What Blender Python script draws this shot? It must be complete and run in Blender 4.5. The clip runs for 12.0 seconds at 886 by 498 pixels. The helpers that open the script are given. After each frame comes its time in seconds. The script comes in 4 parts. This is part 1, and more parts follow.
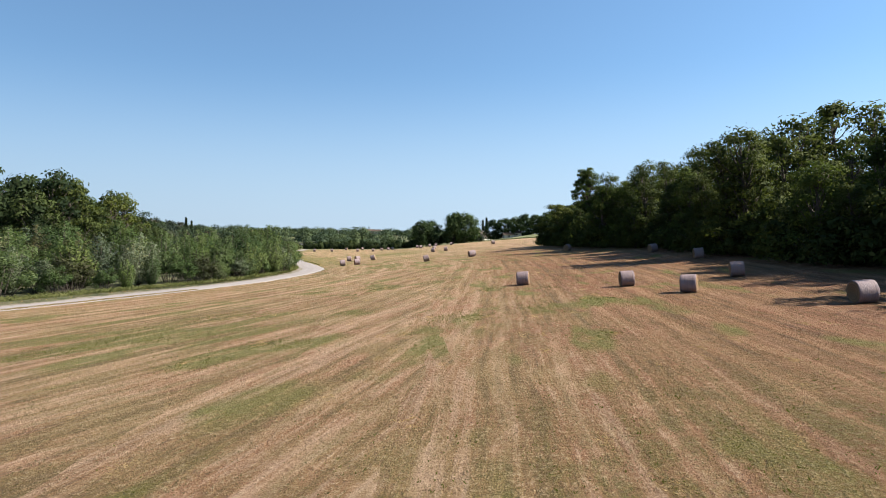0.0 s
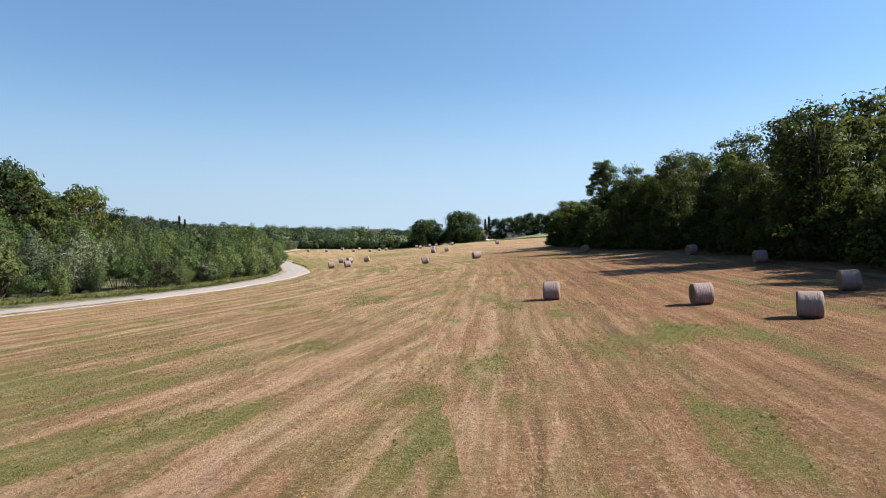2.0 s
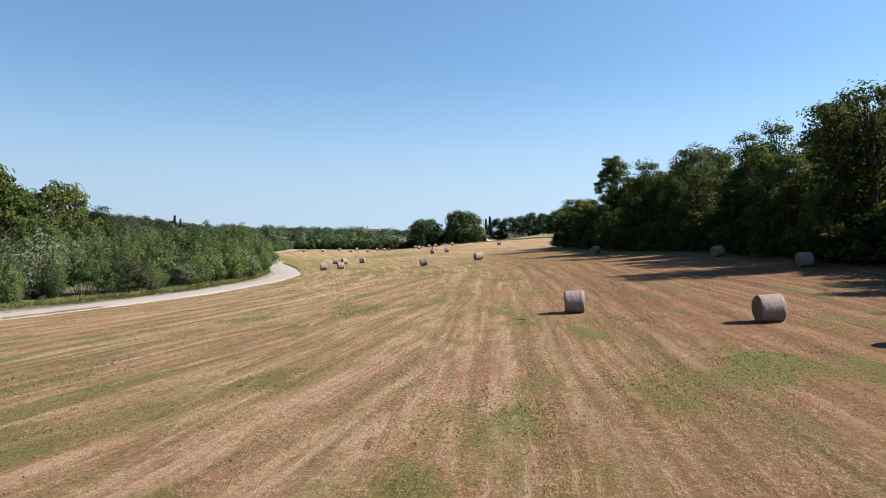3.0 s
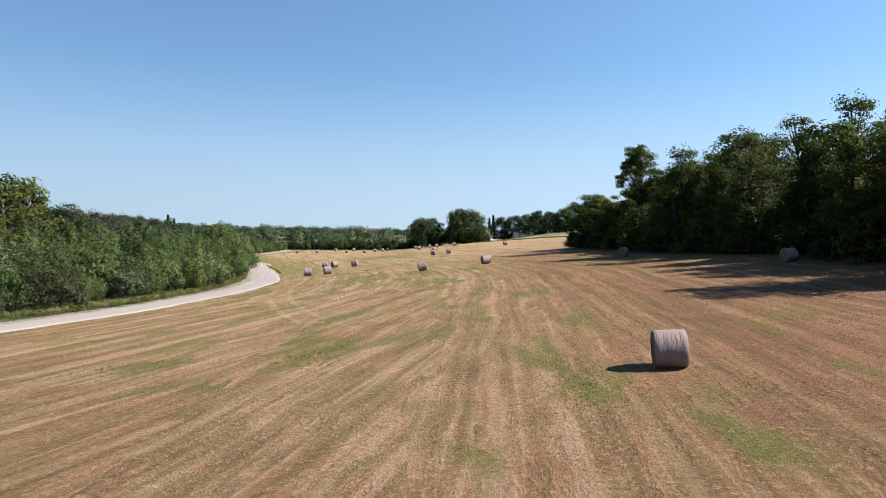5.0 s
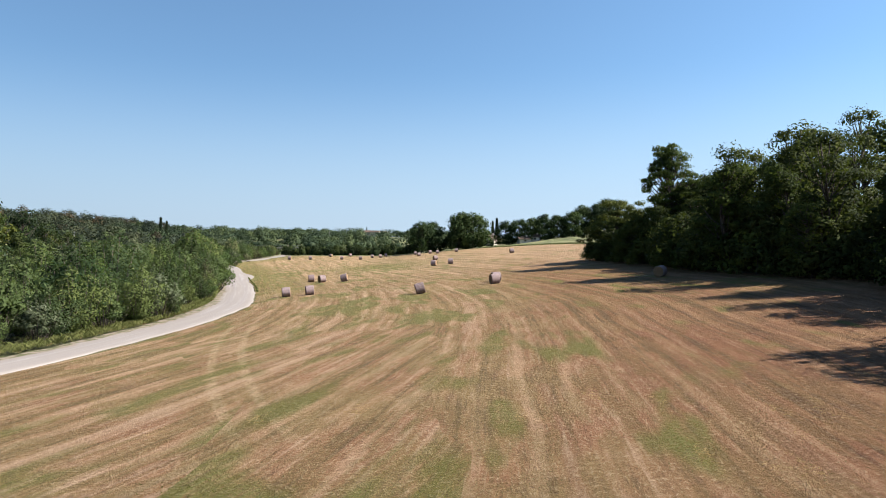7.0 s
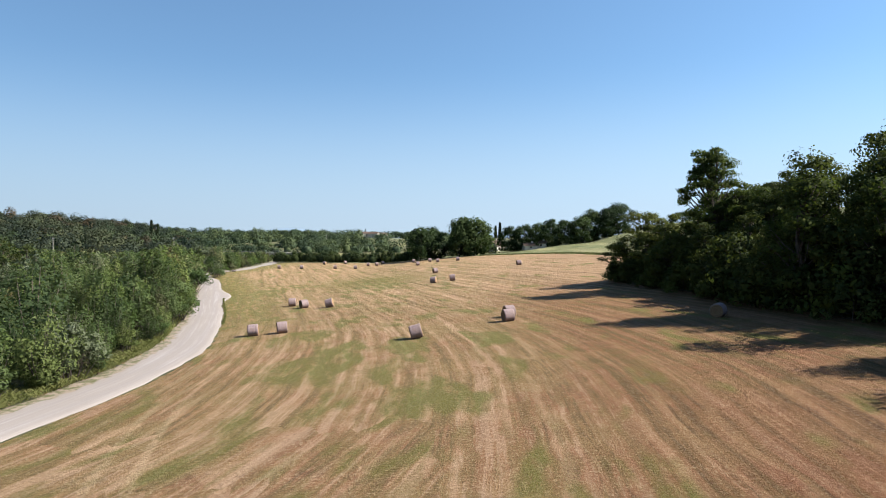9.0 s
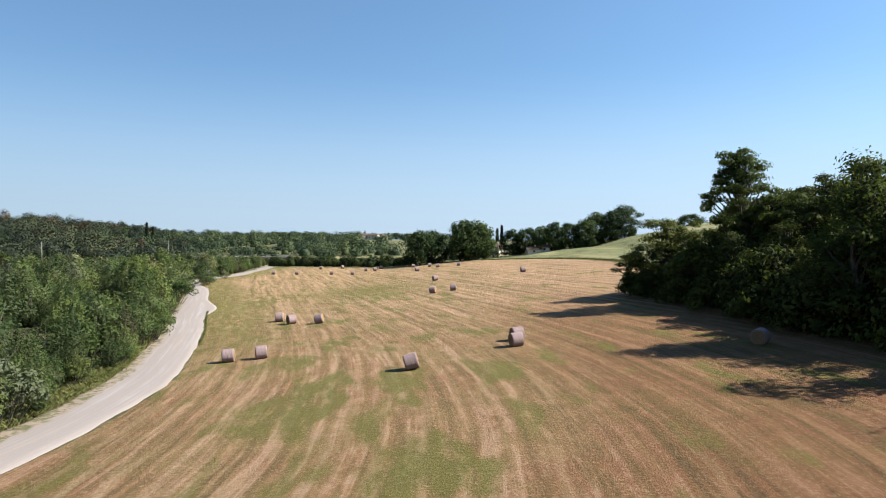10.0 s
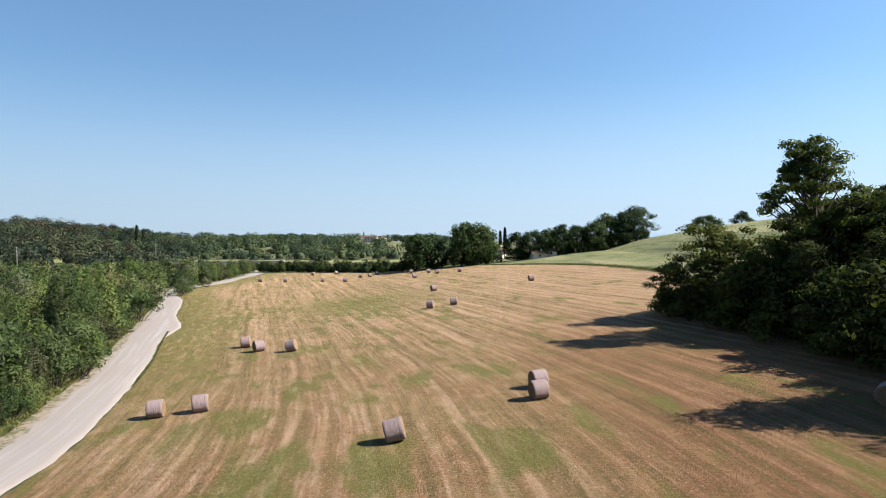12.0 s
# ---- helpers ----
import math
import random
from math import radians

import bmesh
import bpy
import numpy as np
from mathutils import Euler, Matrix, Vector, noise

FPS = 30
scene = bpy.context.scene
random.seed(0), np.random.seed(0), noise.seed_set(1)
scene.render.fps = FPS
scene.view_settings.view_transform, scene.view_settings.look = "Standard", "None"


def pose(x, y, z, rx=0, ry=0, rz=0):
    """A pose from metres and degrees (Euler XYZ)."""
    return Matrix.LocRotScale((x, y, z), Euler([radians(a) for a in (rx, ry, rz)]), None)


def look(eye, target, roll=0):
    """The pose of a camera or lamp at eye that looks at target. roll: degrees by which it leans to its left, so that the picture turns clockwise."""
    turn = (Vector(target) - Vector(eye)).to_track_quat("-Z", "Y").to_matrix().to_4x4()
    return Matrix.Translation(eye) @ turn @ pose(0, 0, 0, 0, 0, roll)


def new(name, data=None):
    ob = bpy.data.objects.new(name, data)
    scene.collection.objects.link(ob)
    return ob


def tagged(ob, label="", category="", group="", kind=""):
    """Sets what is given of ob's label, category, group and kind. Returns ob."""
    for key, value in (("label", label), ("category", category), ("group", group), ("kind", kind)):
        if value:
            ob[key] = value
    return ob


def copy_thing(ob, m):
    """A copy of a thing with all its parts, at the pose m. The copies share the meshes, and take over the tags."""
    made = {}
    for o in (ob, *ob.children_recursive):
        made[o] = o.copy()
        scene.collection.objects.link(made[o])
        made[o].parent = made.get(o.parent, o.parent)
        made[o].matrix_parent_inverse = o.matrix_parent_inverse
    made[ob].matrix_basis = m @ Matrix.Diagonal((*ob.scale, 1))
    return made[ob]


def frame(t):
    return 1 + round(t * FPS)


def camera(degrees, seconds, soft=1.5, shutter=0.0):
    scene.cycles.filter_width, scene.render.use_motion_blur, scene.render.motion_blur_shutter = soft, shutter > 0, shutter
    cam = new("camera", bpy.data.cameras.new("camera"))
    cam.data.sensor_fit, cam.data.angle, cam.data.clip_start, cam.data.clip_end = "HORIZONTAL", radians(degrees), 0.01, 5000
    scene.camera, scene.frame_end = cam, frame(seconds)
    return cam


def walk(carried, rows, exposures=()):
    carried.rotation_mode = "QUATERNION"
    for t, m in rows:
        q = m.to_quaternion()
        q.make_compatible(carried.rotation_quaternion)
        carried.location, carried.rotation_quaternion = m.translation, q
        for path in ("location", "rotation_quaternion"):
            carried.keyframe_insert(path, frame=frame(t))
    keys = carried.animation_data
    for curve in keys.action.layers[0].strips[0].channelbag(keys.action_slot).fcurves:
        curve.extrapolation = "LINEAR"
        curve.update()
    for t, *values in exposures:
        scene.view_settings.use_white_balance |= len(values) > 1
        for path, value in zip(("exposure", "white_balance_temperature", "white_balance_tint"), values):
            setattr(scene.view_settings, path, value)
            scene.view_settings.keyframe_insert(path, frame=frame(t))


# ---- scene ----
cam = camera(70.0, 12.0, soft=0.95)
PATH = [
    (0, (0.383, 0.412, 4.876), (0.375, 2.412, 4.848), -0.28),
    (0.5, (0.403, 4.434, 4.876), (0.394, 6.434, 4.848), -0.23),
    (1, (0.265, 8.426, 4.848), (0.256, 10.425, 4.821), -0.18),
    (1.5, (0.222, 12.335, 4.816), (0.213, 14.335, 4.789), -0.14),
    (2, (0.174, 16.379, 4.833), (0.165, 18.379, 4.805), -0.13),
    (2.5, (0.139, 20.587, 4.845), (0.13, 22.587, 4.817), -0.12),
    (3, (0.111, 24.79, 4.819), (0.103, 26.789, 4.792), -0.04),
    (5, (-0.073, 40.943, 5.033), (-0.085, 42.943, 5.004), -0.14),
    (5.5, (-0.13, 44.839, 5.374), (-0.142, 46.838, 5.348), -0.20),
    (6, (-0.168, 48.905, 5.893), (-0.18, 50.905, 5.866), -0.15),
    (6.5, (-0.207, 52.904, 6.552), (-0.219, 54.903, 6.524), -0.09),
    (7, (-0.263, 56.685, 7.086), (-0.278, 58.684, 7.059), -0.14),
    (9, (-0.559, 73.302, 10.334), (-0.574, 75.302, 10.304), -0.18),
    (9.5, (-0.503, 77.592, 11.081), (-0.519, 79.592, 11.053), -0.26),
    (10, (-0.48, 81.815, 11.682), (-0.497, 83.815, 11.654), -0.29),
    (10.5, (-0.444, 85.864, 11.805), (-0.462, 87.863, 11.777), -0.30),
    (11, (-0.396, 89.811, 11.857), (-0.414, 91.811, 11.828), -0.32),
    (11.5, (-0.319, 93.991, 12.264), (-0.338, 95.991, 12.236), -0.40),
    (12, (-0.312, 98.151, 12.78), (-0.331, 100.151, 12.755), -0.46),
]
walk(cam, [(t, look(eye, target, roll)) for t, eye, target, roll in PATH])

# ---------- world, sun, exposure ----------
SUN_AZ, SUN_EL = radians(93.5), radians(40.5)   # clockwise from +y
world = bpy.data.worlds.new("world")
scene.world = world
world.use_nodes = True
wn, wl = world.node_tree.nodes, world.node_tree.links
sky = wn.new("ShaderNodeTexSky")
sky.sky_type, sky.sun_disc = "NISHITA", False
sky.sun_elevation, sky.sun_rotation = SUN_EL, SUN_AZ
sky.air_density, sky.dust_density, sky.ozone_density = 1.0, 0.1, 2.4
tint = wn.new("ShaderNodeMix")
tint.data_type, tint.blend_type = "RGBA", "MULTIPLY"
tint.inputs[0].default_value = 1.0
tint.inputs[7].default_value = (0.73, 1.00, 1.23, 1.0)   # clear summer air, a little bluer
soft_sky = wn.new("ShaderNodeGamma")
soft_sky.inputs[1].default_value = 0.72
wl.new(sky.outputs[0], soft_sky.inputs[0])
wl.new(soft_sky.outputs[0], tint.inputs[6])
# pale summer haze low over the horizon, all round
where, split, low = wn.new("ShaderNodeTexCoord"), wn.new("ShaderNodeSeparateXYZ"), wn.new("ShaderNodeMapRange")
low.interpolation_type = "SMOOTHSTEP"
for i, v in enumerate((0.0, 0.27, 0.85, 0.0)):
    low.inputs[i + 1].default_value = v
haze = wn.new("ShaderNodeMix")
haze.data_type = "RGBA"
haze.inputs[7].default_value = (2.62, 3.36, 4.30, 1.0)
wl.new(where.outputs["Generated"], split.inputs[0])
wl.new(split.outputs[2], low.inputs[0])
wl.new(low.outputs[0], haze.inputs[0])
wl.new(tint.outputs[2], haze.inputs[6])
# the air is brighter towards the sun
side, sunward = wn.new("ShaderNodeMapRange"), wn.new("ShaderNodeVectorMath")
sunward.operation = "SCALE"
for i, v in enumerate((-0.6, 0.6, 0.86, 1.16)):
    side.inputs[i + 1].default_value = v
wl.new(split.outputs[0], side.inputs[0])
wl.new(haze.outputs[2], sunward.inputs[0])
wl.new(side.outputs[0], sunward.inputs["Scale"])
wl.new(sunward.outputs[0], wn["Background"].inputs[0])
wn["Background"].inputs[1].default_value = 0.071
sun = new("sun", bpy.data.lights.new("sun", "SUN"))
sun.data.energy, sun.data.angle, sun.data.color = 5.0, radians(0.53), (1.0, 0.94, 0.85)
sun_dir = Vector((math.sin(SUN_AZ) * math.cos(SUN_EL), math.cos(SUN_AZ) * math.cos(SUN_EL), math.sin(SUN_EL)))
sun.rotation_mode = "QUATERNION"
sun.rotation_quaternion = sun_dir.to_track_quat("Z", "Y")
scene.view_settings.exposure = 1.56


# ---------- materials ----------
class Nodes:
    """Small helper to chain shader nodes."""

    def __init__(self, name):
        self.mat = bpy.data.materials.new(name)
        self.mat.use_nodes = True
        self.tree = self.mat.node_tree
        self.bsdf = self.tree.nodes["Principled BSDF"]
        self.out = self.tree.nodes["Material Output"]
        self.bsdf.inputs["Specular IOR Level"].default_value = 0.25

    def add(self, kind, **values):
        n = self.tree.nodes.new(kind)
        for k, v in values.items():
            if k == "op":
                n.operation = v
            elif k == "blend":
                n.blend_type = v
        return n

    def put(self, socket, value):
        if isinstance(value, bpy.types.NodeSocket):
            self.tree.links.new(value, socket)
        elif value is not None:
            socket.default_value = value

    def math(self, op, a, b=0.0, clamp=False):
        n = self.add("ShaderNodeMath", op=op)
        n.use_clamp = clamp
        self.put(n.inputs[0], a)
        self.put(n.inputs[1], b)
        return n.outputs[0]

    def mix(self, f, a, b, blend="MIX"):
        n = self.tree.nodes.new("ShaderNodeMix")
        n.data_type, n.blend_type = "RGBA", blend
        self.put(n.inputs[0], f)
        self.put(n.inputs[6], a)
        self.put(n.inputs[7], b)
        return n.outputs[2]

    def noise(self, vec, scale, detail=3.0, rough=0.55):
        n = self.add("ShaderNodeTexNoise")
        self.put(n.inputs["Vector"], vec)
        self.put(n.inputs["Scale"], scale)
        self.put(n.inputs["Detail"], detail)
        self.put(n.inputs["Roughness"], rough)
        return n.outputs[0]

    def span(self, v, lo, hi, a=0.0, b=1.0):
        n = self.add("ShaderNodeMapRange")
        n.interpolation_type = "SMOOTHSTEP"
        self.put(n.inputs[0], v)
        for i, x in enumerate((lo, hi, a, b)):
            self.put(n.inputs[i + 1], x)
        return n.outputs[0]

    def attr(self, name):
        n = self.add("ShaderNodeAttribute")
        n.attribute_name = name
        return n.outputs["Fac"]

    def vec(self, x, y, z=0.0):
        n = self.add("ShaderNodeCombineXYZ")
        for i, v in enumerate((x, y, z)):
            self.put(n.inputs[i], v)
        return n.outputs[0]

    def place(self):
        return self.add("ShaderNodeTexCoord").outputs["Object"]

    def island(self):
        return self.add("ShaderNodeNewGeometry").outputs["Random Per Island"]

    def whim(self):
        return self.add("ShaderNodeObjectInfo").outputs["Random"]

    def bump(self, height, strength=0.5, distance=0.05):
        n = self.add("ShaderNodeBump")
        n.inputs["Strength"].default_value, n.inputs["Distance"].default_value = strength, distance
        self.put(n.inputs["Height"], height)
        self.put(self.bsdf.inputs["Normal"], n.outputs[0])

    def done(self, colour, rough=0.9, metal=0.0):
        self.put(self.bsdf.inputs["Base Color"], colour)
        self.put(self.bsdf.inputs["Roughness"], rough)
        self.put(self.bsdf.inputs["Metallic"], metal)
        return self.mat


def rgb(r, g, b):
    return (r, g, b, 1.0)


def ground_material():
    m = Nodes("mown_field_and_land")
    p = m.place()
    sx = m.add("ShaderNodeSeparateXYZ")
    m.put(sx.inputs[0], p)
    px, py, pz = sx.outputs
    v = m.attr("along")
    # swaths run along the field; beside the track they follow its bend, and the two sets meet on a ragged line
    jag = m.math("MULTIPLY", m.math("SUBTRACT", m.noise(m.vec(m.math("MULTIPLY", px, 0.30), m.math("MULTIPLY", py, 0.05)), 1.0, 3.0), 0.5), 12.0)
    turn = m.math("ADD", m.attr("headland"), jag)
    u = m.attr("row")
    for name, start in (("slant", -5.0), ("round", 3.5)):
        u = m.math("ADD", u, m.math("MULTIPLY", m.math("GREATER_THAN", turn, start), m.math("SUBTRACT", m.attr(name), u)))
    u = m.math("ADD", u, m.math("MULTIPLY", m.math("SUBTRACT", m.noise(p, 0.055, 2.0), 0.5), 1.1))
    band = m.noise(m.vec(u, m.math("MULTIPLY", v, 0.030)), 0.42, 2.0, 0.5)
    line = m.noise(m.vec(u, m.math("MULTIPLY", v, 0.022)), 1.45, 3.0, 0.55)
    ridge = m.noise(m.vec(u, m.math("MULTIPLY", v, 0.06)), 4.2, 3.0, 0.6)
    stalk = m.noise(m.vec(u, m.math("MULTIPLY", v, 0.45)), 9.0, 3.0, 0.7)
    blot = m.noise(p, 0.62, 4.0, 0.62)
    clod = m.noise(p, 4.6, 3.0, 0.65)
    speck = m.noise(p, 19.0, 4.0, 0.75)
    broad = m.noise(p, 0.11, 3.0, 0.55)
    # dry stems: reddish where the stubble is fresh, ochre where it has bleached
    straw = m.mix(m.span(broad, 0.40, 0.60), rgb(0.216, 0.108, 0.053), rgb(0.222, 0.134, 0.061))
    straw = m.mix(m.span(v, 130.0, 200.0, 0.0, 0.75), straw, rgb(0.261, 0.164, 0.082))
    tone = m.math("ADD", m.math("ADD", m.math("MULTIPLY", band, 0.7), m.math("MULTIPLY", line, 1.2)), m.math("ADD", m.math("MULTIPLY", ridge, 0.75), m.math("MULTIPLY", blot, 0.55)))
    straw = m.mix(m.span(tone, 1.60, 1.26, 0.0, 0.80), straw, rgb(0.076, 0.039, 0.017))
    # raked lines of loose pale straw
    straw = m.mix(m.span(tone, 1.58, 1.92, 0.0, 0.72), straw, rgb(0.316, 0.210, 0.136))
    straw = m.mix(m.math("MULTIPLY", m.span(ridge, 0.54, 0.68), m.span(line, 0.44, 0.58, 0.05, 0.50)), straw, rgb(0.373, 0.258, 0.169))
    # the rake's own lines, a little over two metres apart, fading in and out
    weave = m.math("MULTIPLY", m.math("SUBTRACT", m.noise(m.vec(m.math("MULTIPLY", u, 0.15), m.math("MULTIPLY", v, 0.055)), 1.0, 3.0), 0.5), 9.0)
    wave = m.math("SINE", m.math("ADD", m.math("MULTIPLY", u, 2.75), weave))
    fade = m.noise(m.vec(m.math("MULTIPLY", u, 0.35), m.math("MULTIPLY", v, 0.03)), 1.0, 2.0)
    straw = m.mix(m.math("MULTIPLY", m.span(wave, 0.45, 1.0), m.span(fade, 0.40, 0.60, 0.06, 0.50)), straw, rgb(0.377, 0.250, 0.156))
    straw = m.mix(m.math("MULTIPLY", m.span(wave, -0.2, -1.0), m.span(fade, 0.40, 0.60, 0.0, 0.30)), straw, rgb(0.105, 0.055, 0.025))
    # two wheel marks of a tractor that turned off towards the track
    dx, dy = m.math("SUBTRACT", px, 107.5), m.math("SUBTRACT", py, 140.6)
    wheel = m.math("SUBTRACT", m.math("SQRT", m.math("ADD", m.math("MULTIPLY", dx, dx), m.math("MULTIPLY", dy, dy))), 129.5)
    wheel = m.math("ABSOLUTE", m.math("SUBTRACT", m.math("ABSOLUTE", wheel), 0.95))
    mark = m.math("MULTIPLY", m.span(wheel, 0.40, 0.12), m.math("MULTIPLY", m.span(py, 77.0, 86.0), m.span(py, 126.0, 112.0)))
    straw = m.mix(m.math("MULTIPLY", mark, m.span(clod, 0.36, 0.58, 0.20, 0.60)), straw, rgb(0.388, 0.277, 0.168))
    # browner forest side, darkened too for the stubble's shaded sides seen there
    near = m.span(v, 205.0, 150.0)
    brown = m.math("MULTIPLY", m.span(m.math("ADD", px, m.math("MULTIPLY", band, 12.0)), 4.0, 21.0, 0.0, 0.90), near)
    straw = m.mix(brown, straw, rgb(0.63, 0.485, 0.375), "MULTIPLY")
    # regrowth: green patches drawn out along the rows, and olive green between the swaths
    greens = m.noise(m.vec(m.math("MULTIPLY", u, 0.30), m.math("MULTIPLY", v, 0.10)), 1.0, 2.0, 0.5)
    small = m.noise(m.vec(m.math("MULTIPLY", u, 0.9), m.math("MULTIPLY", v, 0.26)), 1.0, 3.0, 0.6)
    rich = m.math("ADD", greens, m.math("MULTIPLY", m.attr("moist"), 0.070))
    green = m.math("MULTIPLY", m.span(rich, 0.545, 0.66), m.span(small, 0.34, 0.56, 0.45, 1.0))
    green = m.math("MAXIMUM", green, m.math("MULTIPLY", m.attr("lush"), m.span(m.math("ADD", small, line), 0.74, 1.00)))
    green = m.math("MULTIPLY", green, m.span(stalk, 0.32, 0.56, 0.55, 1.0))
    leafy = m.mix(m.span(speck, 0.38, 0.62), rgb(0.048, 0.053, 0.007), rgb(0.135, 0.124, 0.017))
    leafy = m.mix(m.span(rich, 0.58, 0.74, 0.0, 0.8), leafy, rgb(0.073, 0.091, 0.009))
    mown = m.mix(m.math("MULTIPLY", green, 0.93), straw, leafy)
    veil = m.math("MULTIPLY", m.span(m.math("ADD", m.math("ADD", small, m.math("MULTIPLY", band, -0.6)), m.math("MULTIPLY", line, -0.7)), -0.24, -0.06), m.span(m.math("ADD", px, m.math("MULTIPLY", broad, 30.0)), 40.0, 10.0, 0.08, 0.55))
    thin = m.math("MAXIMUM", veil, m.math("MULTIPLY", m.attr("olive"), m.span(m.math("ADD", line, m.math("MULTIPLY", blot, 0.7)), 0.98, 0.70, 0.10, 0.90)))
    thin = m.math("MULTIPLY", thin, m.span(stalk, 0.36, 0.58, 0.45, 1.0))
    mown = m.mix(thin, mown, m.mix(m.span(speck, 0.40, 0.62), rgb(0.065, 0.054, 0.009), rgb(0.127, 0.106, 0.022)))
    # pale cut stems and the dark gaps between them
    grit = m.math("ADD", m.math("ADD", m.math("MULTIPLY", speck, 0.55), m.math("MULTIPLY", stalk, 0.45)), m.math("MULTIPLY", clod, 0.45))
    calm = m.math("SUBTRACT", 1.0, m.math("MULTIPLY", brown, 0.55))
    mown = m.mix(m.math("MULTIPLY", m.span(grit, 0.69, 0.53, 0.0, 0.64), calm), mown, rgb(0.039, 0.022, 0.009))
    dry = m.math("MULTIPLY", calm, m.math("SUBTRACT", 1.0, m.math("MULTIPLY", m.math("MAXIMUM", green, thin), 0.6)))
    mown = m.mix(m.math("MULTIPLY", m.span(grit, 0.73, 0.88, 0.0, 0.75), dry), mown, rgb(0.368, 0.268, 0.168))
    # standing crop on the hill, paler along its contours, and rough grass elsewhere
    mead = m.noise(p, 0.25, 4.0, 0.65)
    meadow = m.mix(m.span(mead, 0.35, 0.65), rgb(0.104, 0.118, 0.046), rgb(0.170, 0.170, 0.076))
    contour = m.noise(m.vec(m.math("MULTIPLY", pz, 0.55), m.math("MULTIPLY", py, 0.012), 0.0), 1.0, 3.0, 0.6)
    meadow = m.mix(m.span(contour, 0.50, 0.66, 0.0, 0.65), meadow, rgb(0.285, 0.255, 0.130))
    meadow = m.mix(m.span(contour, 0.42, 0.34, 0.0, 0.70), meadow, rgb(0.050, 0.066, 0.020))
    meadow = m.mix(m.math("MULTIPLY", m.span(speck, 0.5, 0.7), 0.5), meadow, rgb(0.044, 0.056, 0.017))
    rough = m.mix(m.span(m.noise(p, 0.6, 4.0, 0.65), 0.38, 0.64), rgb(0.044, 0.050, 0.019), rgb(0.098, 0.100, 0.045))
    rough = m.mix(m.math("MULTIPLY", m.span(m.noise(p, 0.13, 3.0), 0.52, 0.66), 0.6), rough, rgb(0.150, 0.125, 0.075))
    col = m.mix(m.attr("meadow"), rough, meadow)
    edge = m.math("ADD", m.attr("stubble"), m.math("MULTIPLY", m.math("SUBTRACT", m.noise(p, 0.9, 3.0), 0.5), 0.5))
    col = m.mix(m.span(edge, 0.42, 0.58), col, mown)
    m.bump(m.math("ADD", m.math("ADD", m.math("MULTIPLY", speck, 0.7), clod), m.math("MULTIPLY", stalk, 0.8)), 1.0, 0.22)
    return m.done(col, 0.95)


def leaf_material(name, dark, mid, light, through_light=0.35):
    m = Nodes(name)
    r = m.math("ADD", m.math("MULTIPLY", m.island(), 0.32), m.math("MULTIPLY", m.span(m.noise(m.place(), 0.50, 3.0), 0.34, 0.66), 0.68))
    col = m.mix(m.span(r, 0.05, 0.7), rgb(*dark), rgb(*mid))
    col = m.mix(m.span(r, 0.68, 1.0), col, rgb(*light))
    w = m.math("FRACT", m.math("ADD", m.whim(), m.attr("kin")))
    col = m.mix(m.span(w, 0.5, 1.0, 0.0, 0.7), col, rgb(mid[0] * 1.9, mid[1] * 1.6, mid[2] * 1.2))
    col = m.mix(m.span(w, 0.4, 0.0, 0.0, 0.75), col, rgb(mid[0] * 0.36, mid[1] * 0.44, mid[2] * 0.56))
    m.done(col, 0.8)
    m.bsdf.inputs["Specular IOR Level"].default_value = 0.1
    tr = m.add("ShaderNodeBsdfTranslucent")
    m.put(tr.inputs[0], m.mix(0.5, col, rgb(light[0] * 1.0, light[1] * 1.2, light[2] * 0.6)))
    mx = m.add("ShaderNodeMixShader")
    mx.inputs[0].default_value = through_light
    m.tree.links.new(m.bsdf.outputs[0], mx.inputs[1])
    m.tree.links.new(tr.outputs[0], mx.inputs[2])
    m.tree.links.new(mx.outputs[0], m.out.inputs[0])
    return m.mat


def bark_material():
    m = Nodes("bark")
    p = m.place()
    n = m.add("ShaderNodeMapping")
    m.put(n.inputs[0], p)
    n.inputs[3].default_value = (6, 6, 1.2)
    g = m.noise(n.outputs[0], 2.0, 4.0, 0.65)
    m.bump(g, 0.8, 0.04)
    return m.done(m.mix(m.span(g, 0.35, 0.65), rgb(0.022, 0.018, 0.014), rgb(0.085, 0.070, 0.055)), 0.9)


